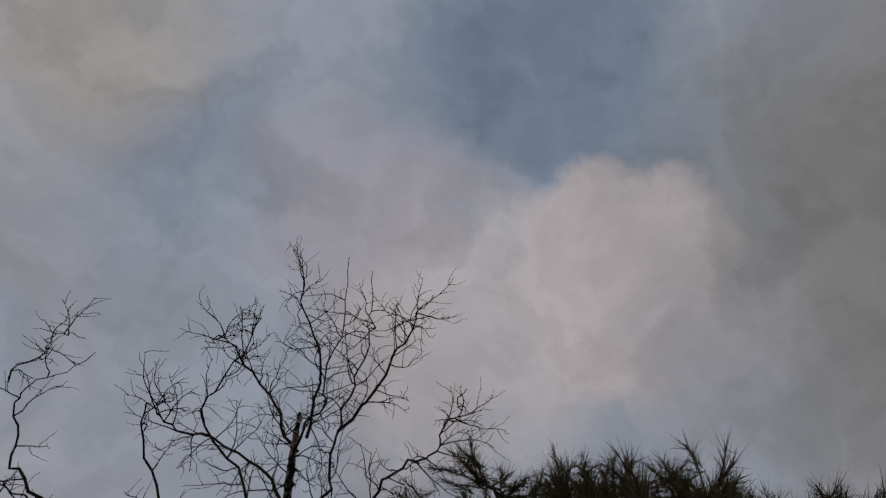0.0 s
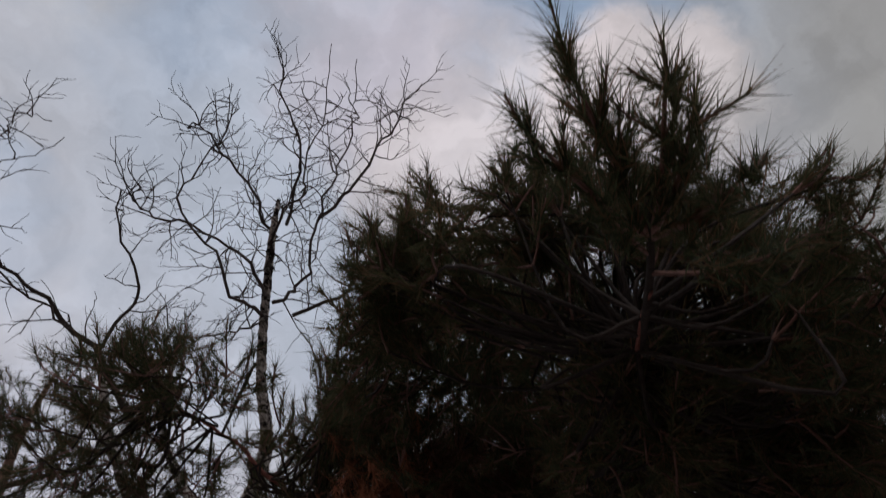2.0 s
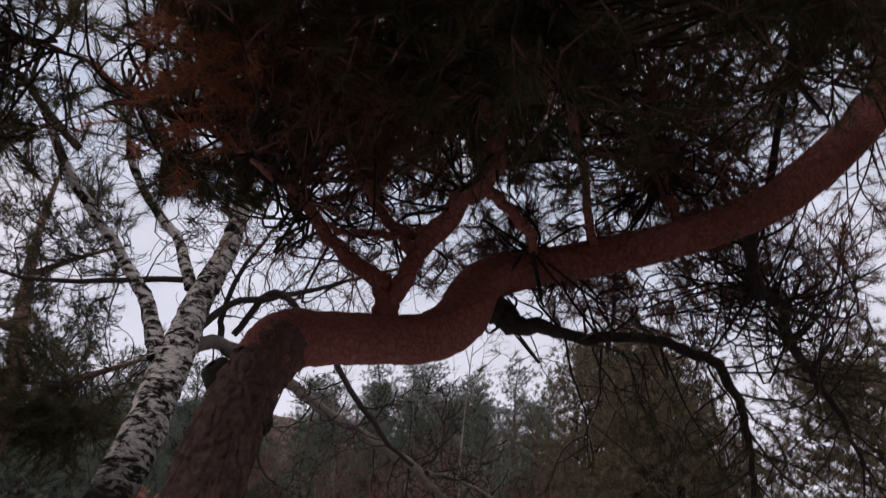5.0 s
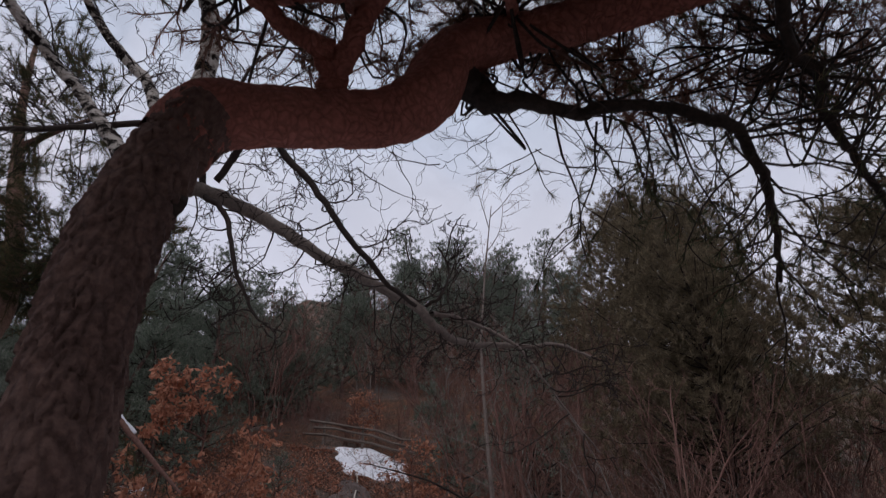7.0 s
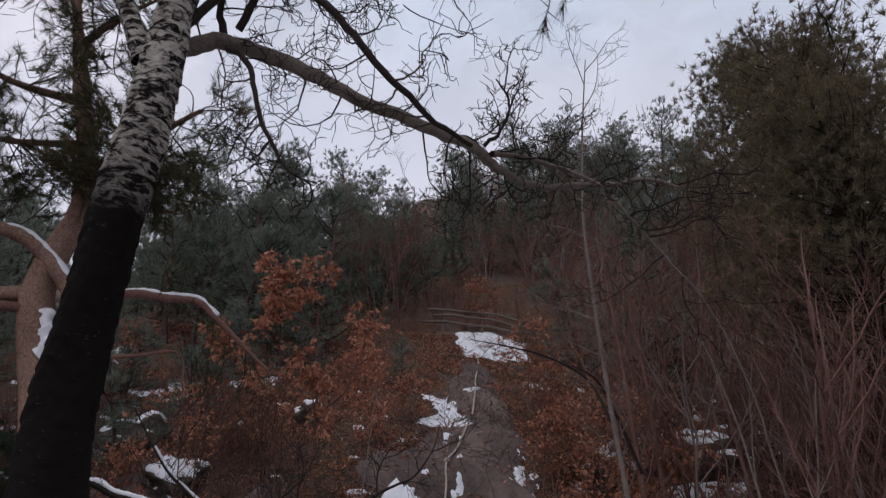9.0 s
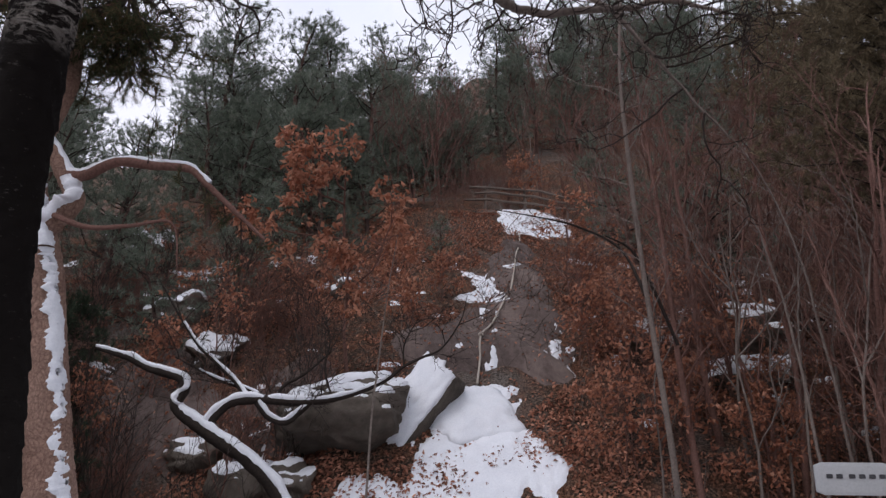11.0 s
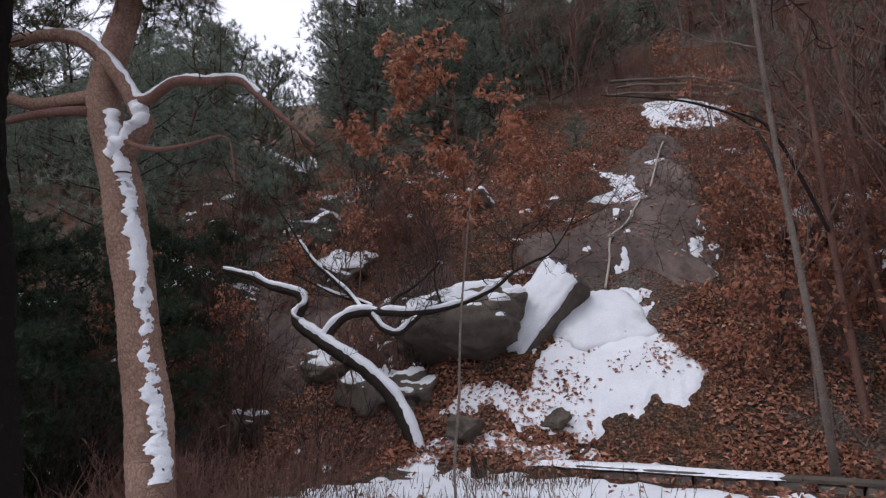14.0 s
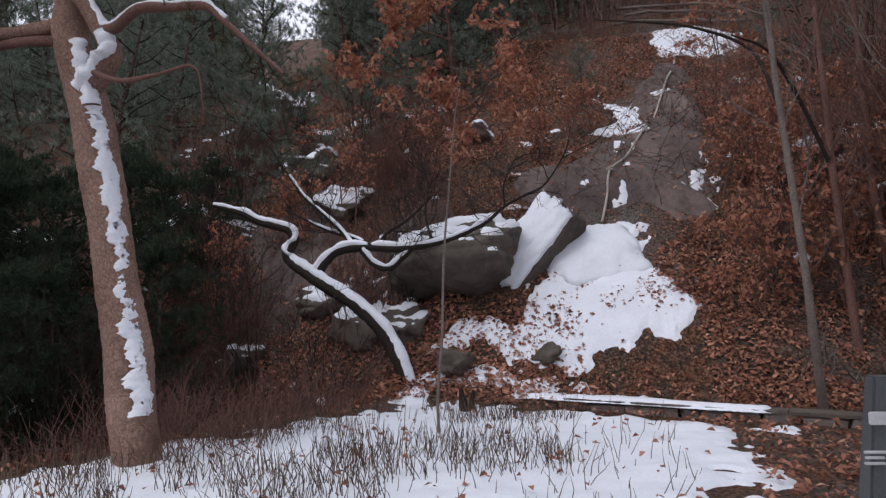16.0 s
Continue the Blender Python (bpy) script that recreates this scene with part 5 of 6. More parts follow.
def boulder_snow(bm, at, label, level, thick=0.07, seed=0, ragged=0.25, lean=(0, 0, 1)):
    """The snow cap of a boulder: its upper skin, swollen, dipping under the rock at an uneven line."""
    lean = Vector(lean).normalized()
    for v in bm.verts:
        v.tag = False
    co = []
    for v in bm.verts:
        m = v.normal.dot(lean) - level + ragged * noise.noise(v.co * 4.0 + Vector((seed, 0, 0))) + ragged * 0.5 * noise.noise(v.co * 13)
        s = max(-1.0, min(1.0, m * 4))
        co.append(v.co + v.normal * (0.012 + thick * max(s, 0)) if s > 0 else v.co + v.normal * (0.03 * s))
    keep = [f for f in bm.faces if any((co[v.index] - v.co).dot(v.normal) > 0 for v in f.verts)]
    used = {}
    for f in keep:
        for v in f.verts:
            used.setdefault(v.index, len(used))
    me = bpy.data.meshes.new("snow_cap")
    me.from_pydata([tuple(co[k]) for k in used], [], [[used[v.index] for v in f.verts] for f in keep])
    me.polygons.foreach_set("use_smooth", np.ones(len(me.polygons), bool))
    me.materials.append(M_SNOW)
    ob = tagged(new("snow_cap", me), label, "snow", kind="stuff")
    ob.location = at
    bm.free()


def build_boulders():
    a = (1.93, 18.9, 2.12)
    _, bm = boulder("boulder", "big dark rounded boulder with a snow cap", a, (1.08, 0.85, 0.68), (-8, -15, 4), 2, cut=0.25, lumps=0.2, flat=(((-0.55, -0.2, -0.85), 0.72), ((0.2, -0.5, 1), 0.88)))
    boulder_snow(bm, a, "snow cap on the big boulder", 0.72, 0.07, 3)
    b = (3.2, 19.6, 2.25)
    _, bm = boulder("boulder", "upright slab-like boulder leaning on the rock, snow on its face", b, (0.42, 0.5, 0.98), (-28, 30, -24), 5, cut=0.7, lumps=0.12)
    boulder_snow(bm, b, "snow on the leaning boulder", 0.34, 0.05, 6, 0.15, (-0.62, -0.6, 0.5))
    c = (4.25, 19.75, 1.95)
    _, bm = boulder("boulder", "broad tilted boulder buried under smooth snow", c, (0.82, 0.75, 0.42), (42, -12, 20), 8, cut=0.45, lumps=0.14)
    boulder_snow(bm, c, "smooth snow covering the tilted boulder", 0.12, 0.07, 9, 0.14, (-0.1, -0.5, 0.85))
    rng = np.random.default_rng(5)
    for x, y, sx, sy, sz, cap in ((2.25, 17.72, 0.4, 0.28, 0.2, 1.2), (3.55, 17.85, 0.26, 0.2, 0.14, 1.2), (1.15, 18.5, 0.5, 0.4, 0.35, 0.8), (0.4, 18.9, 0.6, 0.45, 0.4, 0.8), (-0.6, 19.3, 0.5, 0.4, 0.3, 0.7), (-4.3, 19.4, 0.8, 0.5, 0.4, 0.75), (-3.4, 20.6, 0.9, 0.5, 0.35, 0.8), (-5.4, 17.3, 0.9, 0.6, 0.5, 0.8), (-4.8, 17.7, 0.5, 0.4, 0.35, 0.7), (-8.7, 20.8, 1.4, 0.8, 0.3, 0.7), (-2.5, 23.0, 1.1, 0.6, 0.5, 0.6), (-5.9, 27.4, 1.5, 0.9, 0.7, 0.5), (-1.0, 21.3, 0.7, 0.5, 0.35, 0.65), (6.95, 16.75, 0.16, 0.12, 0.1, 1.2), (8.4, 21.9, 1.2, 0.6, 0.4, 0.5), (10.4, 22.6, 1.5, 0.7, 0.5, 0.5), (10.0, 21.0, 1.2, 0.5, 0.4, 0.5), (1.4, 24.0, 0.6, 0.4, 0.3, 0.6), (-1.8, 18.4, 0.45, 0.35, 0.3, 0.8)):
        z = float(top_surface(x, y))
        p = (x, y, z + sz * 0.25)
        _, bm = boulder("rock", "weathered brown rock half buried in the slope", p, (sx, sy, sz), (rng.uniform(-15, 15), rng.uniform(-15, 15), rng.uniform(0, 180)), rng.uniform(0, 90), M_BOULDER, 4, 0.34, 0.35, (((rng.normal(), rng.normal(), 1.2), 0.55), ((rng.normal(), -1, rng.normal(0, 0.4)), 0.6)))
        if cap < 1:
            boulder_snow(bm, p, "thin snow on a half-buried rock", cap, 0.04, x)
        else:
            bm.free()


build_boulders()


# ---------------------------------------------------------------- hillside woods
def far_pine(seed, height, label, spread=1.0, dense=1.0, needles=16, mat=None, bare=0.2):
    rng = np.random.default_rng(seed)
    tree = thing("hillside_pine", label, "pine tree", group="pines on the hillside")
    g = Geo()
    pts, _ = wander(rng, (0, 0, -0.6), (rng.normal(0, 0.08), rng.normal(0, 0.08), 1), height + 0.4, 9, 0.07, 0.05)
    rad = np.linspace(0.017 * height + 0.03, 0.015, 10)
    g.tube(pts, rad, 7, 0.1, rng)
    part("trunk", g.mesh("trunk", M_REDBARK), tree)
    geo, tips = Geo(), []
    n = int(height * 4.2 * dense)
    for k in range(n):
        u = bare + (0.98 - bare) * (k + rng.random()) / n
        i = min(int(u * 9), 8)
        at = pts[i] + (pts[i + 1] - pts[i]) * (u * 9 - i)
        a = k * 2.4 + rng.normal(0, 0.4)
        L = height * 0.33 * spread * (1.1 - u) ** 0.55 * (0.6 + 0.6 * rng.random())
        b, d = wander(rng, at, (np.cos(a), np.sin(a), 0.05 + 0.5 * u), L, 5, 0.13, 0.04)
        geo.tube(b, np.linspace(0.02 + 0.006 * L, 0.007, 6), 4)
        # flat pads of tufts along the outer half of the limb
        for j in (2, 3, 4, 5):
            m = int((5 if j > 2 else 3) * dense)
            q = b[j] + rng.normal(0, 1, (m, 3)) * np.array((0.16 * L + 0.1, 0.16 * L + 0.1, 0.09))
            for p in q:
                tips.append((p, unit(rng.normal(0, 0.45, 3) + (0, 0, 0.9) + 0.5 * d)))
    stuff(part("branchwork", geo.mesh("branchwork", M_DARKBARK), tree))
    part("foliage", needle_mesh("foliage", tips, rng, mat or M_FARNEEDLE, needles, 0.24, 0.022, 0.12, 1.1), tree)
    return tree


def plant(tree, x, y, size, turn, sink=0.0, first=None):
    z = float(top_surface(x, y)) - sink
    m = pose(x, y, z, 0, 0, turn) @ Matrix.Diagonal((size, size, size, 1))
    if first is not None and first not in PLANTED:
        PLANTED.add(first)
        tree.matrix_basis = m
        return tree
    ob = copy_thing(tree, pose(x, y, z, 0, 0, turn))
    ob.scale = (size, size, size)
    return ob


PLANTED = set()


def build_woods():
    rng = np.random.default_rng(77)
    kinds = [far_pine(101, 6.5, "dark green pine on the wooded hillside"), far_pine(102, 7.5, "tall dark pine with a ragged crown"), far_pine(103, 5.0, "low bushy pine on the slope", 1.25), far_pine(104, 8.5, "slender dark pine among the hillside woods", 0.85), far_pine(105, 5.5, "dense pine standing in the gully, its shade put into the needle colour", 1.1, 1.5, 16, M_SHADENEEDLE)]
    spots = []
    tries = 0
    while len(spots) < 200 and tries < 9000:
        tries += 1
        x, y = rng.uniform(-32, 26), rng.uniform(21, 56)
        # a gap of open sky above the gully
        if abs(x + 0.507 * (y - 7.3) - 4.4) < 0.07 * y and y > 25:
            continue
        # open ground round the rock slab, and bare woods to its east
        if 1.5 < x < 9 and y < 32.5:
            continue
        if x > 6 and (y < 38 or rng.random() < 0.45):
            continue
        if -3.0 < x <= 1.5 and y < 27:
            continue
        if x <= -3 and y < 21 + rng.random() * 4:
            continue
        if any((x - a) ** 2 + (y - b) ** 2 < (1.35 if y < 40 else 1.9) ** 2 for a, b in spots):
            continue
        spots.append((x, y))
    for n, (x, y) in enumerate(spots):
        k = rng.integers(0, 4)
        plant(kinds[k], x, y, rng.uniform(0.75, 1.15) * (0.8 if y < 30 else 1.0), rng.uniform(0, 360), 0.1, k)
    extra = 0
    while extra < 46:
        x, y = rng.uniform(-11, 5.5), rng.uniform(29, 42)
        if x > 1.5 and y < 33 or abs(x + 0.507 * (y - 7.3) - 4.4) < 0.085 * y:
            continue
        extra += 1
        plant(kinds[(2, 0, 2)[extra % 3]], x, y, rng.uniform(0.6, 0.9), rng.uniform(0, 360), 0.1, 2)
    giant = far_pine(106, 14.0, "big broad-crowned pine beside the slope", 1.05, 1.9, 20, M_BROWNNEEDLE, 0.5)
    plant(giant, 13.2, 18.2, 0.95, 30, 0.1, "giant")
    plant(giant, 16.8, 15.5, 0.9, 150, 0.1)
    plant(giant, 14.8, 23.5, 0.95, 250, 0.1)
    plant(giant, 11.9, 16.6, 0.75, 80, 0.1)
    for k in range(26):
        plant(kinds[k % 4], rng.uniform(7, 26), rng.uniform(37, 54), rng.uniform(0.8, 1.1), rng.uniform(0, 360), 0.1, k % 4)
    for x, y, s, k in ((-3.6, 15.2, 0.55, 2), (-3.0, 17.6, 0.6, 2), (-5.0, 15.6, 0.75, 0), (-6.0, 17.4, 0.9, 2), (-3.8, 18.6, 0.7, 0), (-4.3, 16.4, 0.6, 2), (-5.4, 18.4, 0.7, 2), (-7.4, 18.6, 0.8, 0), (-3.2, 19.9, 0.45, 2), (-9.6, 15.4, 1.0, 0), (-5.6, 14.4, 0.65, 2), (-10.2, 18.8, 1.0, 3), (-7.8, 13.4, 0.9, 2), (-4.4, 22.6, 0.6, 0), (-1.6, 22.6, 0.5, 2), (-3.2, 24.0, 0.6, 2), (-0.6, 25.2, 0.55, 2), (-5.0, 24.8, 0.7, 0), (-2.0, 26.2, 0.6, 2), (0.9, 26.6, 0.5, 2), (-6.5, 16.0, 0.95, 2), (-8.5, 17.5, 1.1, 0), (-4.6, 19.4, 0.6, 2), (-2.4, 21.2, 0.55, 2), (-6.8, 21.0, 0.9, 0), (2.6, 31.4, 0.7, 2), (1.2, 29.0, 0.75, 2), (-0.6, 28.0, 0.85, 0), (3.6, 27.0, 0.3, 2), (11.0, 25.5, 1.2, 1), (19.0, 22.0, 1.5, 1), (9.8, 27.5, 0.9, 2)):
        # pines low on the left take the copy with shade in its colour
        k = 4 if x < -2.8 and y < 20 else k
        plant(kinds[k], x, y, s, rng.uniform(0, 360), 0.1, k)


def bare_shrub(seed, label, stems, height, mat, name="bare_shrub", lean=0.25, depth=2, radius=0.014):
    rng = np.random.default_rng(seed)
    bush = thing(name, label, "shrub", group="bare undergrowth")
    geo, twigs = Geo(), Geo()
    for _ in range(stems):
        w = (rng.normal(0, lean), rng.normal(0, lean), 1)
        branch_out(rng, geo, twigs, (rng.normal(0, 0.12), rng.normal(0, 0.12), -0.15), w, height * rng.uniform(0.7, 1.1), radius * rng.uniform(0.7, 1.2), depth, (4, 6), spread=0.55, bend=0.1, lift=0.06, ratio=0.45, fine=0.0045)
    stuff(part("stemwork", geo.mesh("stems", mat), bush))
    stuff(part("twig_growth", twigs.mesh("twigs", mat), bush))
    return bush


def leafy_oak(seed, label, stems, height, leaves, radius, name="oak_sapling", droop=0.6):
    rng = np.random.default_rng(seed)
    tree = thing(name, label, "oak tree", group="oaks holding dry leaves")
    geo, twigs, tips = Geo(), Geo(), []
    for _ in range(stems):
        branch_out(rng, geo, twigs, (rng.normal(0, 0.08), rng.normal(0, 0.08), -0.2), (rng.normal(0, 0.1), rng.normal(0, 0.1), 1), height * rng.uniform(0.85, 1.05), radius, 3, (5, 7), spread=0.95, bend=0.12, lift=0.04, ratio=0.45, tips=tips, fine=0.005)
    stuff(part("stemwork", geo.mesh("stems", M_REDTWIG), tree))
    stuff(part("twig_growth", twigs.mesh("twigs", M_REDTWIG), tree))
    P = np.array([t[0] for t in tips])
    P = P[P[:, 2] > height * 0.22]
    P = P[rng.integers(0, len(P), leaves)] + rng.normal(0, 0.05, (leaves, 3))
    stuff(part("foliage", leaf_mesh("foliage", P, rng, M_LEAF, 0.13, None, droop), tree, "curled russet leaves still hanging"))
    return tree


def build_undergrowth():
    rng = np.random.default_rng(91)
    oak = leafy_oak(201, "young oak full of russet dead leaves", 1, 4.6, 2600, 0.05, "russet_oak")
    plant(oak, 1.68, 20.4, 1.0, 20, 0.0, "oak")
    low = [leafy_oak(202, "low oak shrub with dry russet leaves", 3, 2.2, 620, 0.02), leafy_oak(203, "oak sapling with sparse dry leaves", 2, 3.4, 420, 0.028)]
    spots = [(7.0, 19.0), (7.7, 18.4), (8.3, 19.3), (7.4, 20.3), (8.9, 18.2), (9.6, 19.6), (6.9, 22.6), (7.9, 22.0), (9.0, 21.5), (-0.7, 20.8), (3.0, 22.6), (-2.4, 19.2), (-3.3, 18.6), (6.9, 31.9), (2.4, 25.4), (10.4, 18.4), (6.6, 20.9), (7.3, 21.4), (8.1, 20.5), (7.6, 23.6), (6.7, 18.3), (9.3, 20.4), (-2.0, 20.2), (3.6, 24.2), (0.4, 22.4)]
    for n, (x, y) in enumerate(spots):
        k = 0 if n % 3 else 1
        plant(low[k], x, y, rng.uniform(0.6, 1.0) * (1 if x > 6 else 0.75), rng.uniform(0, 360), 0.0, "low%d" % k)
    kinds = [bare_shrub(301, "tangle of thin reddish bare stems", 9, 1.7, M_REDTWIG), bare_shrub(302, "grey bare shrub with whippy stems", 7, 2.4, M_TWIG), bare_shrub(303, "bare young tree with upright branches", 2, 5.2, M_REDTWIG, "bare_sapling", 0.1, 3, 0.035), bare_shrub(304, "pale slender bare sapling", 1, 6.0, M_PALETWIG, "bare_sapling", 0.08, 2, 0.028), bare_shrub(305, "sprawling brown bramble in the gully", 12, 1.1, M_REDTWIG, "bramble", 0.6)]
    for n in range(215):
        if n < 70:
            x, y, k = rng.uniform(6.8, 15), rng.uniform(17.6, 33), (2, 1, 0, 2, 3)[n % 5]
        elif n < 110:
            x, y, k = rng.uniform(-5, 1.6), rng.uniform(18.4, 25), (0, 1, 4, 0)[n % 4]
        elif n < 150:
            x, y, k = rng.uniform(-6, 0.3), rng.uniform(14.2, 18.2), (0, 4, 4, 1)[n % 4]
            if x > -0.9 + (y - 12.5) * 0.44:
                x -= 2.2
        elif n < 197:
            x, y, k = rng.uniform(7, 24), rng.uniform(27, 46), (2, 2, 3)[n % 3]
        else:
            x, y, k = rng.uniform(1.5, 7), rng.uniform(30.5, 36), (2, 0)[n % 2]
        if 2.5 < x < 6.9 and 17 < y < 30 or 6.5 < x < 9.2 and 24 < y < 31:
            continue
        plant(kinds[k], x, y, rng.uniform(0.7, 1.2), rng.uniform(0, 360), 0.0, "shrub%d" % k)
    for n in range(80):
        x, y = rng.uniform(8.6, 18), rng.uniform(14.5, 22)
        k = (2, 2, 1, 3)[n % 4]
        plant(kinds[k], x, y, rng.uniform(0.8, 1.25), rng.uniform(0, 360), 0.0, "shrub%d" % k)


build_woods()
build_undergrowth()


def build_single_stems():
    rng = np.random.default_rng(55)
    tree = thing("slender_tree", "slender pale leafless tree above the low wall", "tree")
    main = [(6.98, 16.95, -0.1, 0.066), (6.85, 16.6, 0.6, 0.052), (6.74, 16.4, 1.5, 0.046), (6.62, 16.3, 2.6, 0.042), (6.45, 16.2, 4.2, 0.036), (6.33, 16.1, 5.9, 0.031), (6.27, 16.0, 7.2, 0.025), (6.4, 16.0, 8.8, 0.018), (6.62, 16.0, 10.6, 0.008)]
    _, c = limb_part(tree, "trunk", main, M_PALETWIG, 9, 0.1, 9)
    geo, twigs = Geo(), Geo()
    side_shoots(rng, geo, twigs, c, 18, 1.1, 0.012, 2, 0.42, 1.0, None, (0, 0, 0.5), bend=0.16, fine=0.004)
    for rows in ([(6.5, 16.25, 3.7, 0.03), (6.3, 16.7, 4.55, 0.022), (5.65, 16.8, 4.95, 0.018), (5.0, 16.8, 5.1, 0.012), (4.4, 16.8, 5.2, 0.006)], [(7.3, 17.4, 3.2, 0.028), (6.9, 17.2, 4.1, 0.026), (6.52, 16.9, 4.6, 0.02), (6.1, 16.8, 4.8, 0.012)]):
        _, c2 = limb_part(tree, "limb", rows, M_DARKBARK, 6, 0.1, 12)
        side_shoots(rng, geo, twigs, c2, 6, 0.5, 0.008, 1, 0.3, 1.0, None, (0, 0, 0.1), bend=0.18, fine=0.004)
    stuff(part("twig_growth", twigs.mesh("twigs", M_PALETWIG), tree))
    pole = thing("thin_sapling", "thin crooked bare sapling on the terrace", "sapling")
    limb_part(pole, "stem", [(2.66, 15.0, -0.1, 0.02), (2.64, 15.0, 0.4, 0.018), (2.7, 15.0, 1.1, 0.016), (2.73, 15.0, 1.95, 0.014), (2.8, 15.0, 2.7, 0.011), (2.88, 15.0, 3.5, 0.007), (2.98, 15.0, 4.2, 0.004)], M_PALETWIG, 6, 0.15, 13)
    for rows in ([(7.75, 18.0, 0.2, 0.07), (7.62, 18.0, 1.6, 0.06), (7.5, 18.0, 3.2, 0.052), (7.42, 18.0, 4.9, 0.042), (7.3, 18.0, 6.7, 0.03), (7.1, 18.0, 8.6, 0.015)], [(8.6, 19.0, 0.9, 0.075), (8.3, 19.0, 3.0, 0.06), (8.2, 19.0, 5.5, 0.045), (7.9, 19.0, 8.5, 0.02)], [(9.6, 18.5, 0.8, 0.06), (9.7, 18.5, 3.0, 0.05), (9.4, 18.5, 6.0, 0.035), (9.6, 18.5, 9.0, 0.012)]):
        t = thing("bare_tree", "dark reddish leafless young tree on the slope", "tree", group="bare trees on the slope")
        _, c = limb_part(t, "trunk", rows, M_REDTWIG, 8, 0.1, 14)
        g, w = Geo(), Geo()
        side_shoots(rng, g, w, c, 16, 1.3, 0.018, 2, 0.25, 1.0, None, (0, 0, 0.8), bend=0.12, fine=0.0045)
        stuff(part("branchwork", g.mesh("branches", M_REDTWIG), t))
        stuff(part("twig_growth", w.mesh("twigs", M_REDTWIG), t))
    stump = thing("stump", "small broken dark stump standing in the snow", "stump")
    for a, b in (((2.55, 16.6, -0.1), (2.53, 16.6, 0.3)), ((2.62, 16.62, -0.1), (2.7, 16.6, 0.28)), ((2.6, 16.55, -0.1), (2.6, 16.52, 0.16))):
        g = Geo()
        g.tube([a, np.array(a) * 0.5 + np.array(b) * 0.5 + (0.01, 0, 0.02), b], [0.06, 0.05, 0.022], 7, 0.4, rng)
        part("shaft", g.mesh("shaft", M_DARKBARK), stump)


build_single_stems()


# ---------------------------------------------------------------- wall, rope, fence, sign
def block(name, centre, size, turn, mat, parent, rng, jag=0.02):
    bm = bmesh.new()
    bmesh.ops.create_cube(bm, size=1.0)
    bmesh.ops.bevel(bm, geom=bm.edges[:], offset=0.1, segments=1, affect="EDGES")
    for v in bm.verts:
        v.co = Vector((v.co.x * size[0], v.co.y * size[1], v.co.z * size[2])) + Vector(rng.normal(0, jag, 3)) * min(size) * 2
    bm.transform(pose(*centre, 0, 0, turn))
    me = bpy.data.meshes.new(name)
    bm.to_mesh(me)
    bm.free()
    me.materials.append(mat)
    ob = new(name, me)
    ob.parent = parent
    return ob


def build_wall():
    rng = np.random.default_rng(8)
    wall = tagged(new("retaining_wall"), "low rough stone retaining wall capped with snow", "wall", kind="structure")
    a, b = np.array((2.75, 17.4)), np.array((8.2, 15.95))
    d = b - a
    L, turn = np.linalg.norm(d), math.degrees(math.atan2(d[1], d[0]))
    u, s = d / L, 0.0
    while s < L:
        w = rng.uniform(0.22, 0.5)
        c = a + u * (s + w / 2)
        h = 0.09 * min(1.0, 0.4 + s / 1.2)
        block("stone", (c[0], c[1], h / 2 - 0.06 + 0.02), (w - 0.025, 0.26, h + 0.12), turn, M_STONE, wall, rng, 0.03)
        s += w
    s = 0.0
    while s < L:
        w = rng.uniform(0.7, 1.1)
        c = a + u * (s + w / 2)
        block("coping_stone", (c[0], c[1] + 0.01, 0.09 * min(1.0, 0.4 + s / 1.2) + 0.045), (w - 0.01, 0.32, 0.045), turn, M_BOULDER, wall, rng, 0.02)
        s += w
    n = np.array((-u[1], u[0]))
    band = [tuple(a + u * t + n * o) for t, o in ((0.1, -0.12), (2.2, -0.14), (3.6, -0.13), (3.65, 0.05), (2.2, 0.16), (0.1, 0.2))]

    def rise(X, Y):
        e = poly_depth(X, Y, band) + 0.05 * vnoise(X, Y, 0.3, 51)
        return 0.03 * (2 * smooth01(e, -0.04, 0.06) - 1)

    def base(X, Y):
        q = (X - a[0]) * u[0] + (Y - a[1]) * u[1]
        return 0.09 * np.clip(0.4 + q / 1.2, 0, 1) + 0.07

    tagged(new("snow_patch", sheet("snow_patch", band, rise, 0.03, M_SNOW, base, 0.15)), "snow lying on the wall's coping", "snow", kind="stuff")


build_wall()


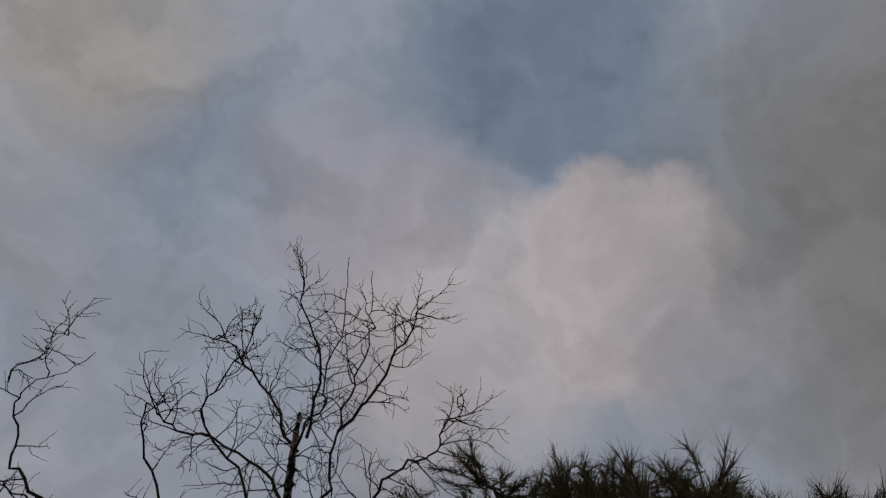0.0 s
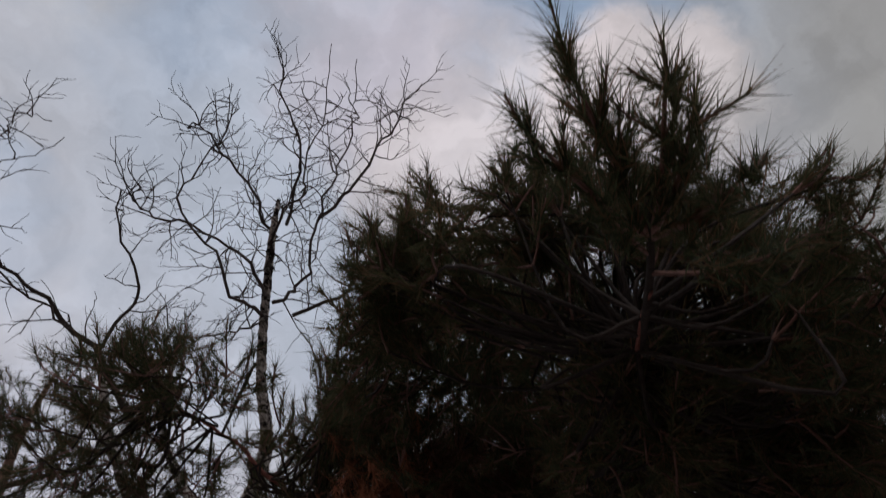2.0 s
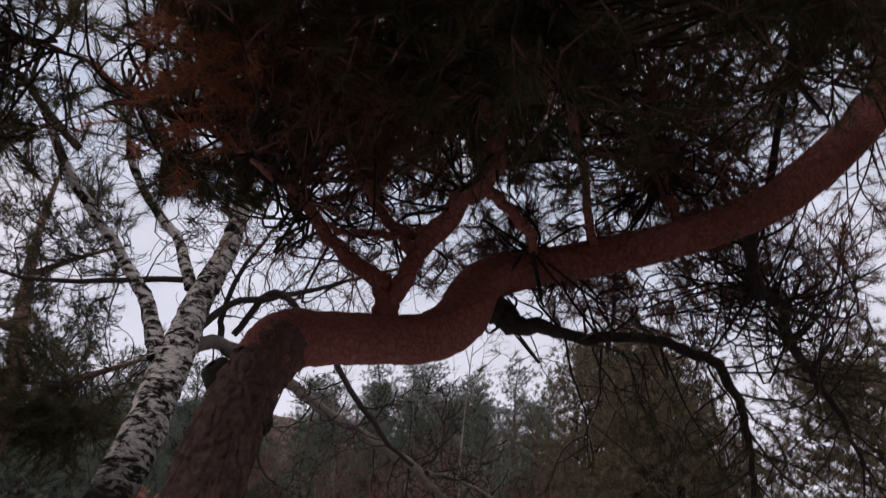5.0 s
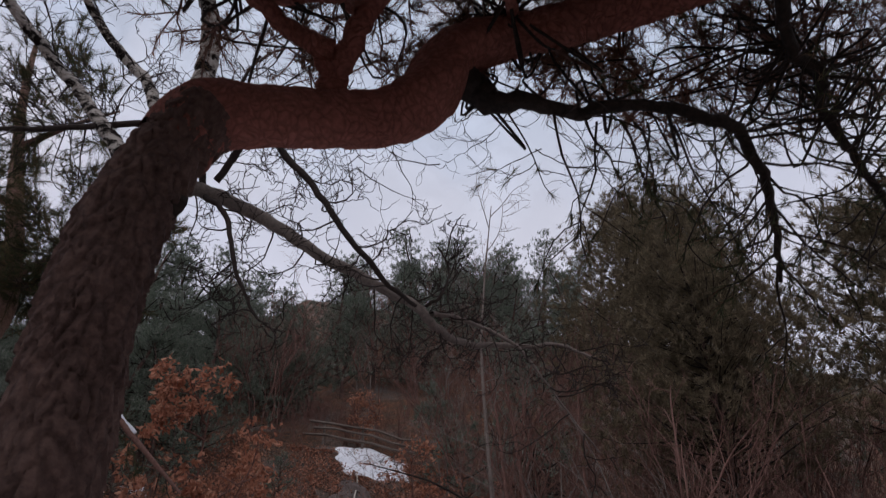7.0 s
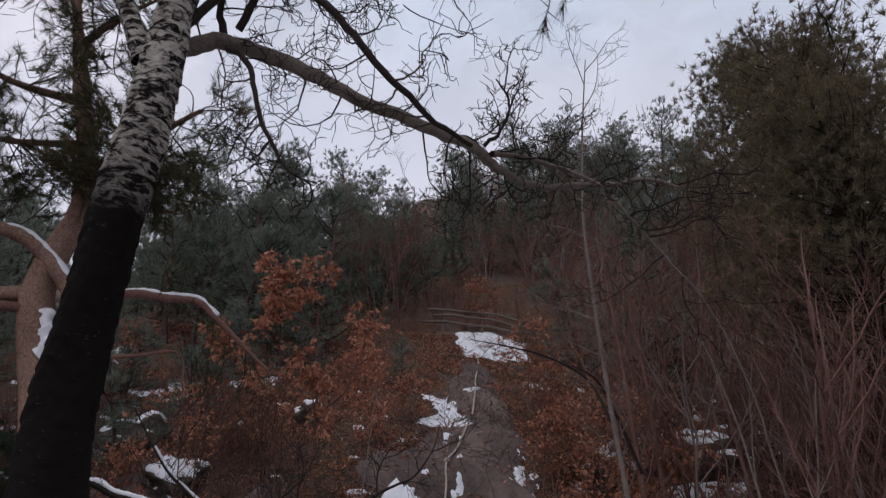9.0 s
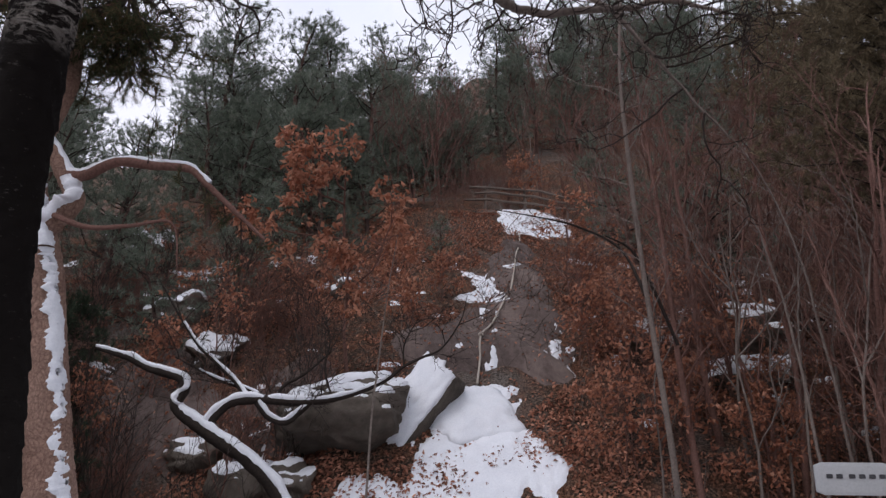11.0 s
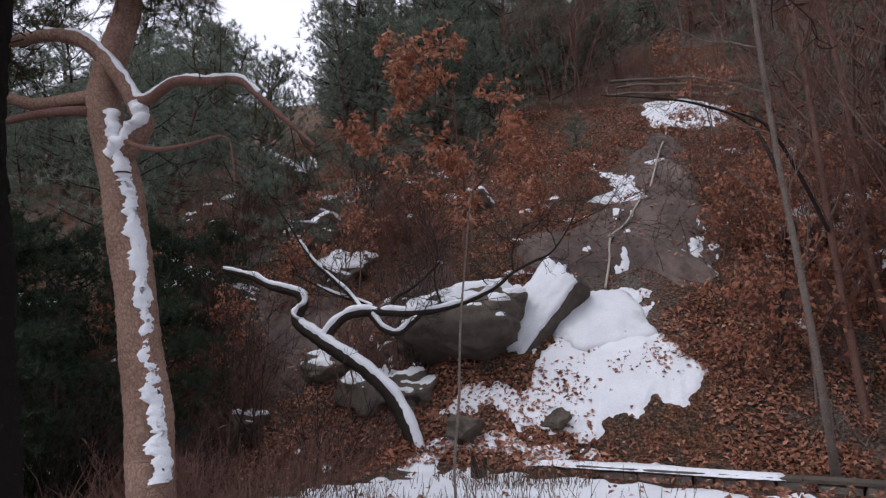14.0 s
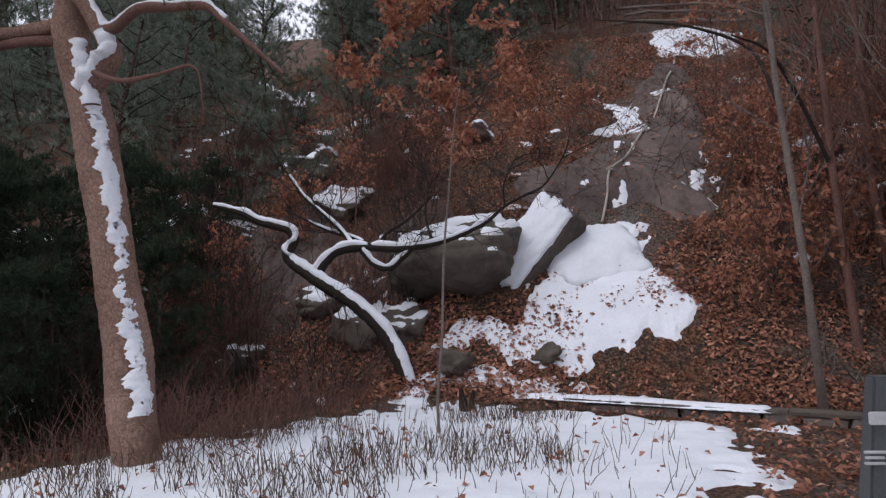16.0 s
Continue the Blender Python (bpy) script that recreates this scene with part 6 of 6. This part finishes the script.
def build_rope():
    rope = thing("climbing_rope", "pale climbing rope lying down the rock slab", "rope")
    pts = []
    for x, y, up in ((6.45, 30.1, 0.12), (6.3, 28.3, 0.12), (5.95, 26.6, 0.1), (5.75, 25.4, 0.06), (5.45, 24.0, 0.06), (5.2, 23.0, 0.05), (4.8, 22.0, 0.05), (4.48, 21.15, 0.06), (4.42, 20.7, 0.05), (4.33, 20.2, 0.1)):
        pts.append((x, y, float(top_surface(x, y)) + up, 0.024))
    limb_part(rope, "rope", pts, M_ROPE, 6, 0.2, 3, 6)
    g = Geo()
    q = pts[7]
    g.tube([(q[0] - 0.05, q[1], q[2]), (q[0], q[1] - 0.02, q[2] + 0.03), (q[0] + 0.05, q[1], q[2])], [0.03, 0.055, 0.03], 7)
    part("knot", g.mesh("knot", M_ROPE), rope)
    rng = np.random.default_rng(3)
    fence = thing("rail_fence", "weathered grey log railing at the top of the slab", "fence")
    for x in (5.4, 6.9, 8.5):
        z = float(terrain(x, 31.2))
        g = Geo()
        g.tube([(x, 31.2, z - 0.2), (x + 0.02, 31.2, z + 0.4), (x, 31.2, z + 0.95)], [0.06, 0.055, 0.05], 7, 0.1, rng)
        part("post", g.mesh("post", M_RAIL), fence)
    for h, lo, hi in ((0.35, 4.6, 9.0), (0.62, 5.0, 8.8), (0.86, 4.8, 9.3)):
        g = Geo()
        g.tube([(x, 31.12, float(terrain(x, 31.2)) + h + rng.normal(0, 0.03)) for x in np.linspace(lo, hi, 6)], [0.045] * 6, 6, 0.1, rng)
        part("rail", g.mesh("rail", M_RAIL), fence)


build_rope()


def build_log_rail():
    """A low rail of old logs running up under the bare trees."""
    rng = np.random.default_rng(17)
    fence = thing("log_rail", "dark old log rail under the bare trees", "fence")
    for k in range(5):
        x, y = 8.6 + 1.25 * k, 24.6 - 0.55 * k
        z = float(terrain(x, y))
        g = Geo()
        g.tube([(x, y, z - 0.2), (x, y, z + 0.7)], [0.06, 0.05], 7, 0.1, rng)
        part("post", g.mesh("post", M_DARKBARK), fence)
    for h in (0.25, 0.55):
        g = Geo()
        xs_ = np.linspace(8.3, 14.0, 9)
        g.tube([(x, 24.6 - 0.44 * (x - 8.6), float(terrain(x, 24.6 - 0.44 * (x - 8.6))) + h) for x in xs_], [0.06] * 9, 7, 0.15, rng)
        part("rail", g.mesh("rail", M_DARKBARK), fence)


def build_whips():
    """Pale bending stems in front of the thicket."""
    rng = np.random.default_rng(19)
    for x, y, lean, h in ((8.4, 15.6, -0.5, 5.5), (9.2, 16.2, -0.75, 6.5), (9.9, 15.8, -0.2, 5.0), (10.6, 16.6, -0.6, 6.0), (11.4, 16.0, -0.3, 5.5), (8.9, 17.0, 0.15, 5.0)):
        t = thing("pale_sapling", "pale thin bending bare sapling", "sapling", group="pale saplings by the thicket")
        z = float(terrain(x, y))
        rows = [(x, y, z - 0.1, 0.026), (x + lean * 0.15, y, z + h * 0.3, 0.022), (x + lean * 0.5, y, z + h * 0.6, 0.017), (x + lean * 1.2, y - 0.1, z + h * 0.85, 0.011), (x + lean * 2.2, y - 0.2, z + h, 0.005)]
        stem, c = limb_part(t, "stem", rows, M_PALETWIG, 6, 0.15, int(x * 10), wob=0.012)
        own = Geo()
        side_shoots(rng, own, own, c, 9, 0.8, 0.007, 1, 0.35, 0.95, None, (0, 0, 0.5), bend=0.16, fine=0.004, kids=(2, 4))
        stuff(part("twig_growth", own.mesh("twig_growth", M_PALETWIG), stem))


build_log_rail()
build_whips()


def build_sign():
    """A dark grey slanted trail marker at the edge of the terrace."""
    sign = thing("trail_marker", "dark grey slanted marker post with faded print", "sign post")
    rng = np.random.default_rng(4)
    bm = bmesh.new()
    bmesh.ops.create_cube(bm, size=1.0)
    for v in bm.verts:
        top = v.co.z > 0
        w = 0.16 if top else 0.27
        v.co = Vector((v.co.x * 2 * w * 0.5 + (0.05 if top else 0), v.co.y * (0.1 if top else 0.16), (1.02 if top else -0.1)))
    bmesh.ops.bevel(bm, geom=bm.edges[:], offset=0.012, segments=2, affect="EDGES")
    bm.transform(pose(6.0, 11.9, 0, 0, 0, 12))
    me = bpy.data.meshes.new("post")
    bm.to_mesh(me)
    bm.free()
    me.materials.append(M_SIGN)
    part("post", me, sign)
    for k, (dx, z, w, h) in enumerate(((-0.02, 0.8, 0.1, 0.07), (-0.045, 0.62, 0.12, 0.014), (-0.05, 0.59, 0.1, 0.014), (-0.05, 0.56, 0.11, 0.014), (-0.07, 0.36, 0.06, 0.03))):
        block("print_bar", (6.0 + dx, 11.82 - 0.004 - 0.03 * (1 - z), z), (w, 0.012, h), 12, M_PRINT, sign, rng, 0.0)
    board = thing("notice_board", "pale weathered notice board on a short post", "sign")
    b = block("panel", (6.95, 12.6, 1.36), (0.62, 0.03, 0.26), -6, M_SIGNFACE, board, rng, 0.0)
    block("post", (6.75, 12.66, 0.55), (0.12, 0.1, 1.3), -6, M_SIGNFACE, board, rng, 0.01)
    for dx in (-0.2, -0.12, -0.02, 0.06, 0.14, 0.22):
        block("print_bar", (6.95 + dx, 12.582 - dx * 0.1, 1.38), (0.05, 0.008, 0.035), -6, M_INK, board, rng, 0.0)


build_sign()


# ---------------------------------------------------------------- fallen leaves, grass, brush
def scatter(rng, n, x0, x1, y0, y1, mask=None):
    x, y = rng.uniform(x0, x1, n), rng.uniform(y0, y1, n)
    if mask is not None:
        k = mask(x, y)
        x, y = x[k], y[k]
    return x, y


def surface_normals(x, y):
    e = 0.08
    zx = (top_surface(x + e, y) - top_surface(x - e, y)) / (2 * e)
    zy = (top_surface(x, y + e) - top_surface(x, y - e)) / (2 * e)
    n = np.stack([-zx, -zy, np.ones_like(zx)], -1)
    return n / np.linalg.norm(n, axis=1)[:, None]


def build_litter():
    rng = np.random.default_rng(61)

    def slope_mask(x, y):
        return (slab_depth(x, y) < 0.1 + 0.6 * vnoise(x, y, 0.9, 47)) & (vnoise(x, y, 1.3, 41) + 0.5 * smooth01(x, 5, 8) > 0.0) | (rng.random(len(x)) < 0.07)

    x, y = scatter(rng, 150000, -7, 13, 17.0, 31, slope_mask)
    P = np.stack([x, y, top_surface(x, y) + 0.02 + 0.03 * rng.random(len(x))], -1)
    tagged(new("leaf_litter", leaf_mesh("leaf_litter", P, rng, M_LITTER, 0.085, surface_normals(x, y))), "brown oak leaves strewn over the slope", "leaves", kind="stuff")

    def low_mask(x, y):
        d = poly_depth(x, y, TERRACE)
        return (d < 0.15) | (rng.random(len(x)) < 0.07)

    x, y = scatter(rng, 29000, -6, 11, 3.5, 17.6, low_mask)
    P = np.stack([x, y, terrain(x, y) + 0.05 + 0.02 * rng.random(len(x))], -1)
    tagged(new("leaf_litter", leaf_mesh("leaf_litter", P, rng, M_LITTER, 0.085, surface_normals(x, y))), "brown leaves beside the snowy terrace", "leaves", kind="stuff")
    x, y = scatter(rng, 1300, 1.2, 5.9, 16.9, 18.9, lambda a, b: (vnoise(a, b, 0.8, 43) > 0.1 + 0.9 * smooth01(b, 17.5, 18.4)))
    P = np.stack([x, y, top_surface(x, y) + 0.09], -1)
    tagged(new("leaf_litter", leaf_mesh("leaf_litter", P, rng, M_LITTER, 0.12, surface_normals(x, y))), "scattered leaves lying on the snow", "leaves", kind="stuff")


def build_grass():
    rng = np.random.default_rng(63)
    g = Geo()
    n = 0
    while n < 4200:
        x, y = rng.uniform(-2.0, 5.2), rng.uniform(10.5, 16.6)
        dense = float(vnoise(np.array([x]), np.array([y]), 0.8, 44)[0])
        if dense < 0.0 + 0.12 * max(x - 0.5, 0) and rng.random() > 0.06:
            continue
        n += 1
        z = float(terrain(x, y))
        h = rng.uniform(0.08, 0.34)
        p, _ = wander(rng, (x, y, z), (rng.normal(0, 0.25), rng.normal(0, 0.25), 1), h, 3, 0.14)
        g.tube(p, [0.0045, 0.004, 0.003, 0.0015], 3)
    tagged(new("dry_grass", g.mesh("dry_grass", M_GRASS)), "dry weed stalks poking through the snow", "grass", kind="stuff")
    g = Geo()
    for _ in range(2600):
        x, y = rng.uniform(-5.5, 1.2), rng.uniform(13, 18.6)
        z = float(terrain(x, y))
        p, _ = wander(rng, (x, y, z), (rng.normal(0, 0.5), rng.normal(0, 0.5), 1), rng.uniform(0.3, 0.9), 4, 0.2)
        g.tube(p, [0.005, 0.0045, 0.004, 0.003, 0.0015], 3)
    tagged(new("dry_brush", g.mesh("dry_brush", M_REDTWIG)), "tangled brown brush filling the gully", "brush", kind="stuff")


def build_sticks():
    """Fallen twigs and dead stalks lying on the slope."""
    rng = np.random.default_rng(67)
    for mat, n, label in ((M_PALETWIG, 2600, "pale dead stalks lying on the slope"), (M_TWIG, 2600, "dark fallen twigs lying on the slope")):
        g = Geo()
        X, Y = rng.uniform(-6, 12, n), rng.uniform(17.4, 30, n)
        Z = top_surface(X, Y)
        for x, y, z in zip(X, Y, Z):
            if 1.6 < x < 5.9 and y < 20.5:
                continue
            p, _ = wander(rng, (x, y, float(z) + 0.01), (rng.normal(), 0.3 * rng.normal() + 0.3, 0.45 + 0.35 * rng.random()), rng.uniform(0.25, 0.9), 3, 0.2)
            g.tube(p, [0.007, 0.006, 0.005, 0.003], 3)
        tagged(new("fallen_twigs", g.mesh("fallen_twigs", mat)), label, "twigs", kind="stuff")


build_litter()
build_grass()
build_sticks()
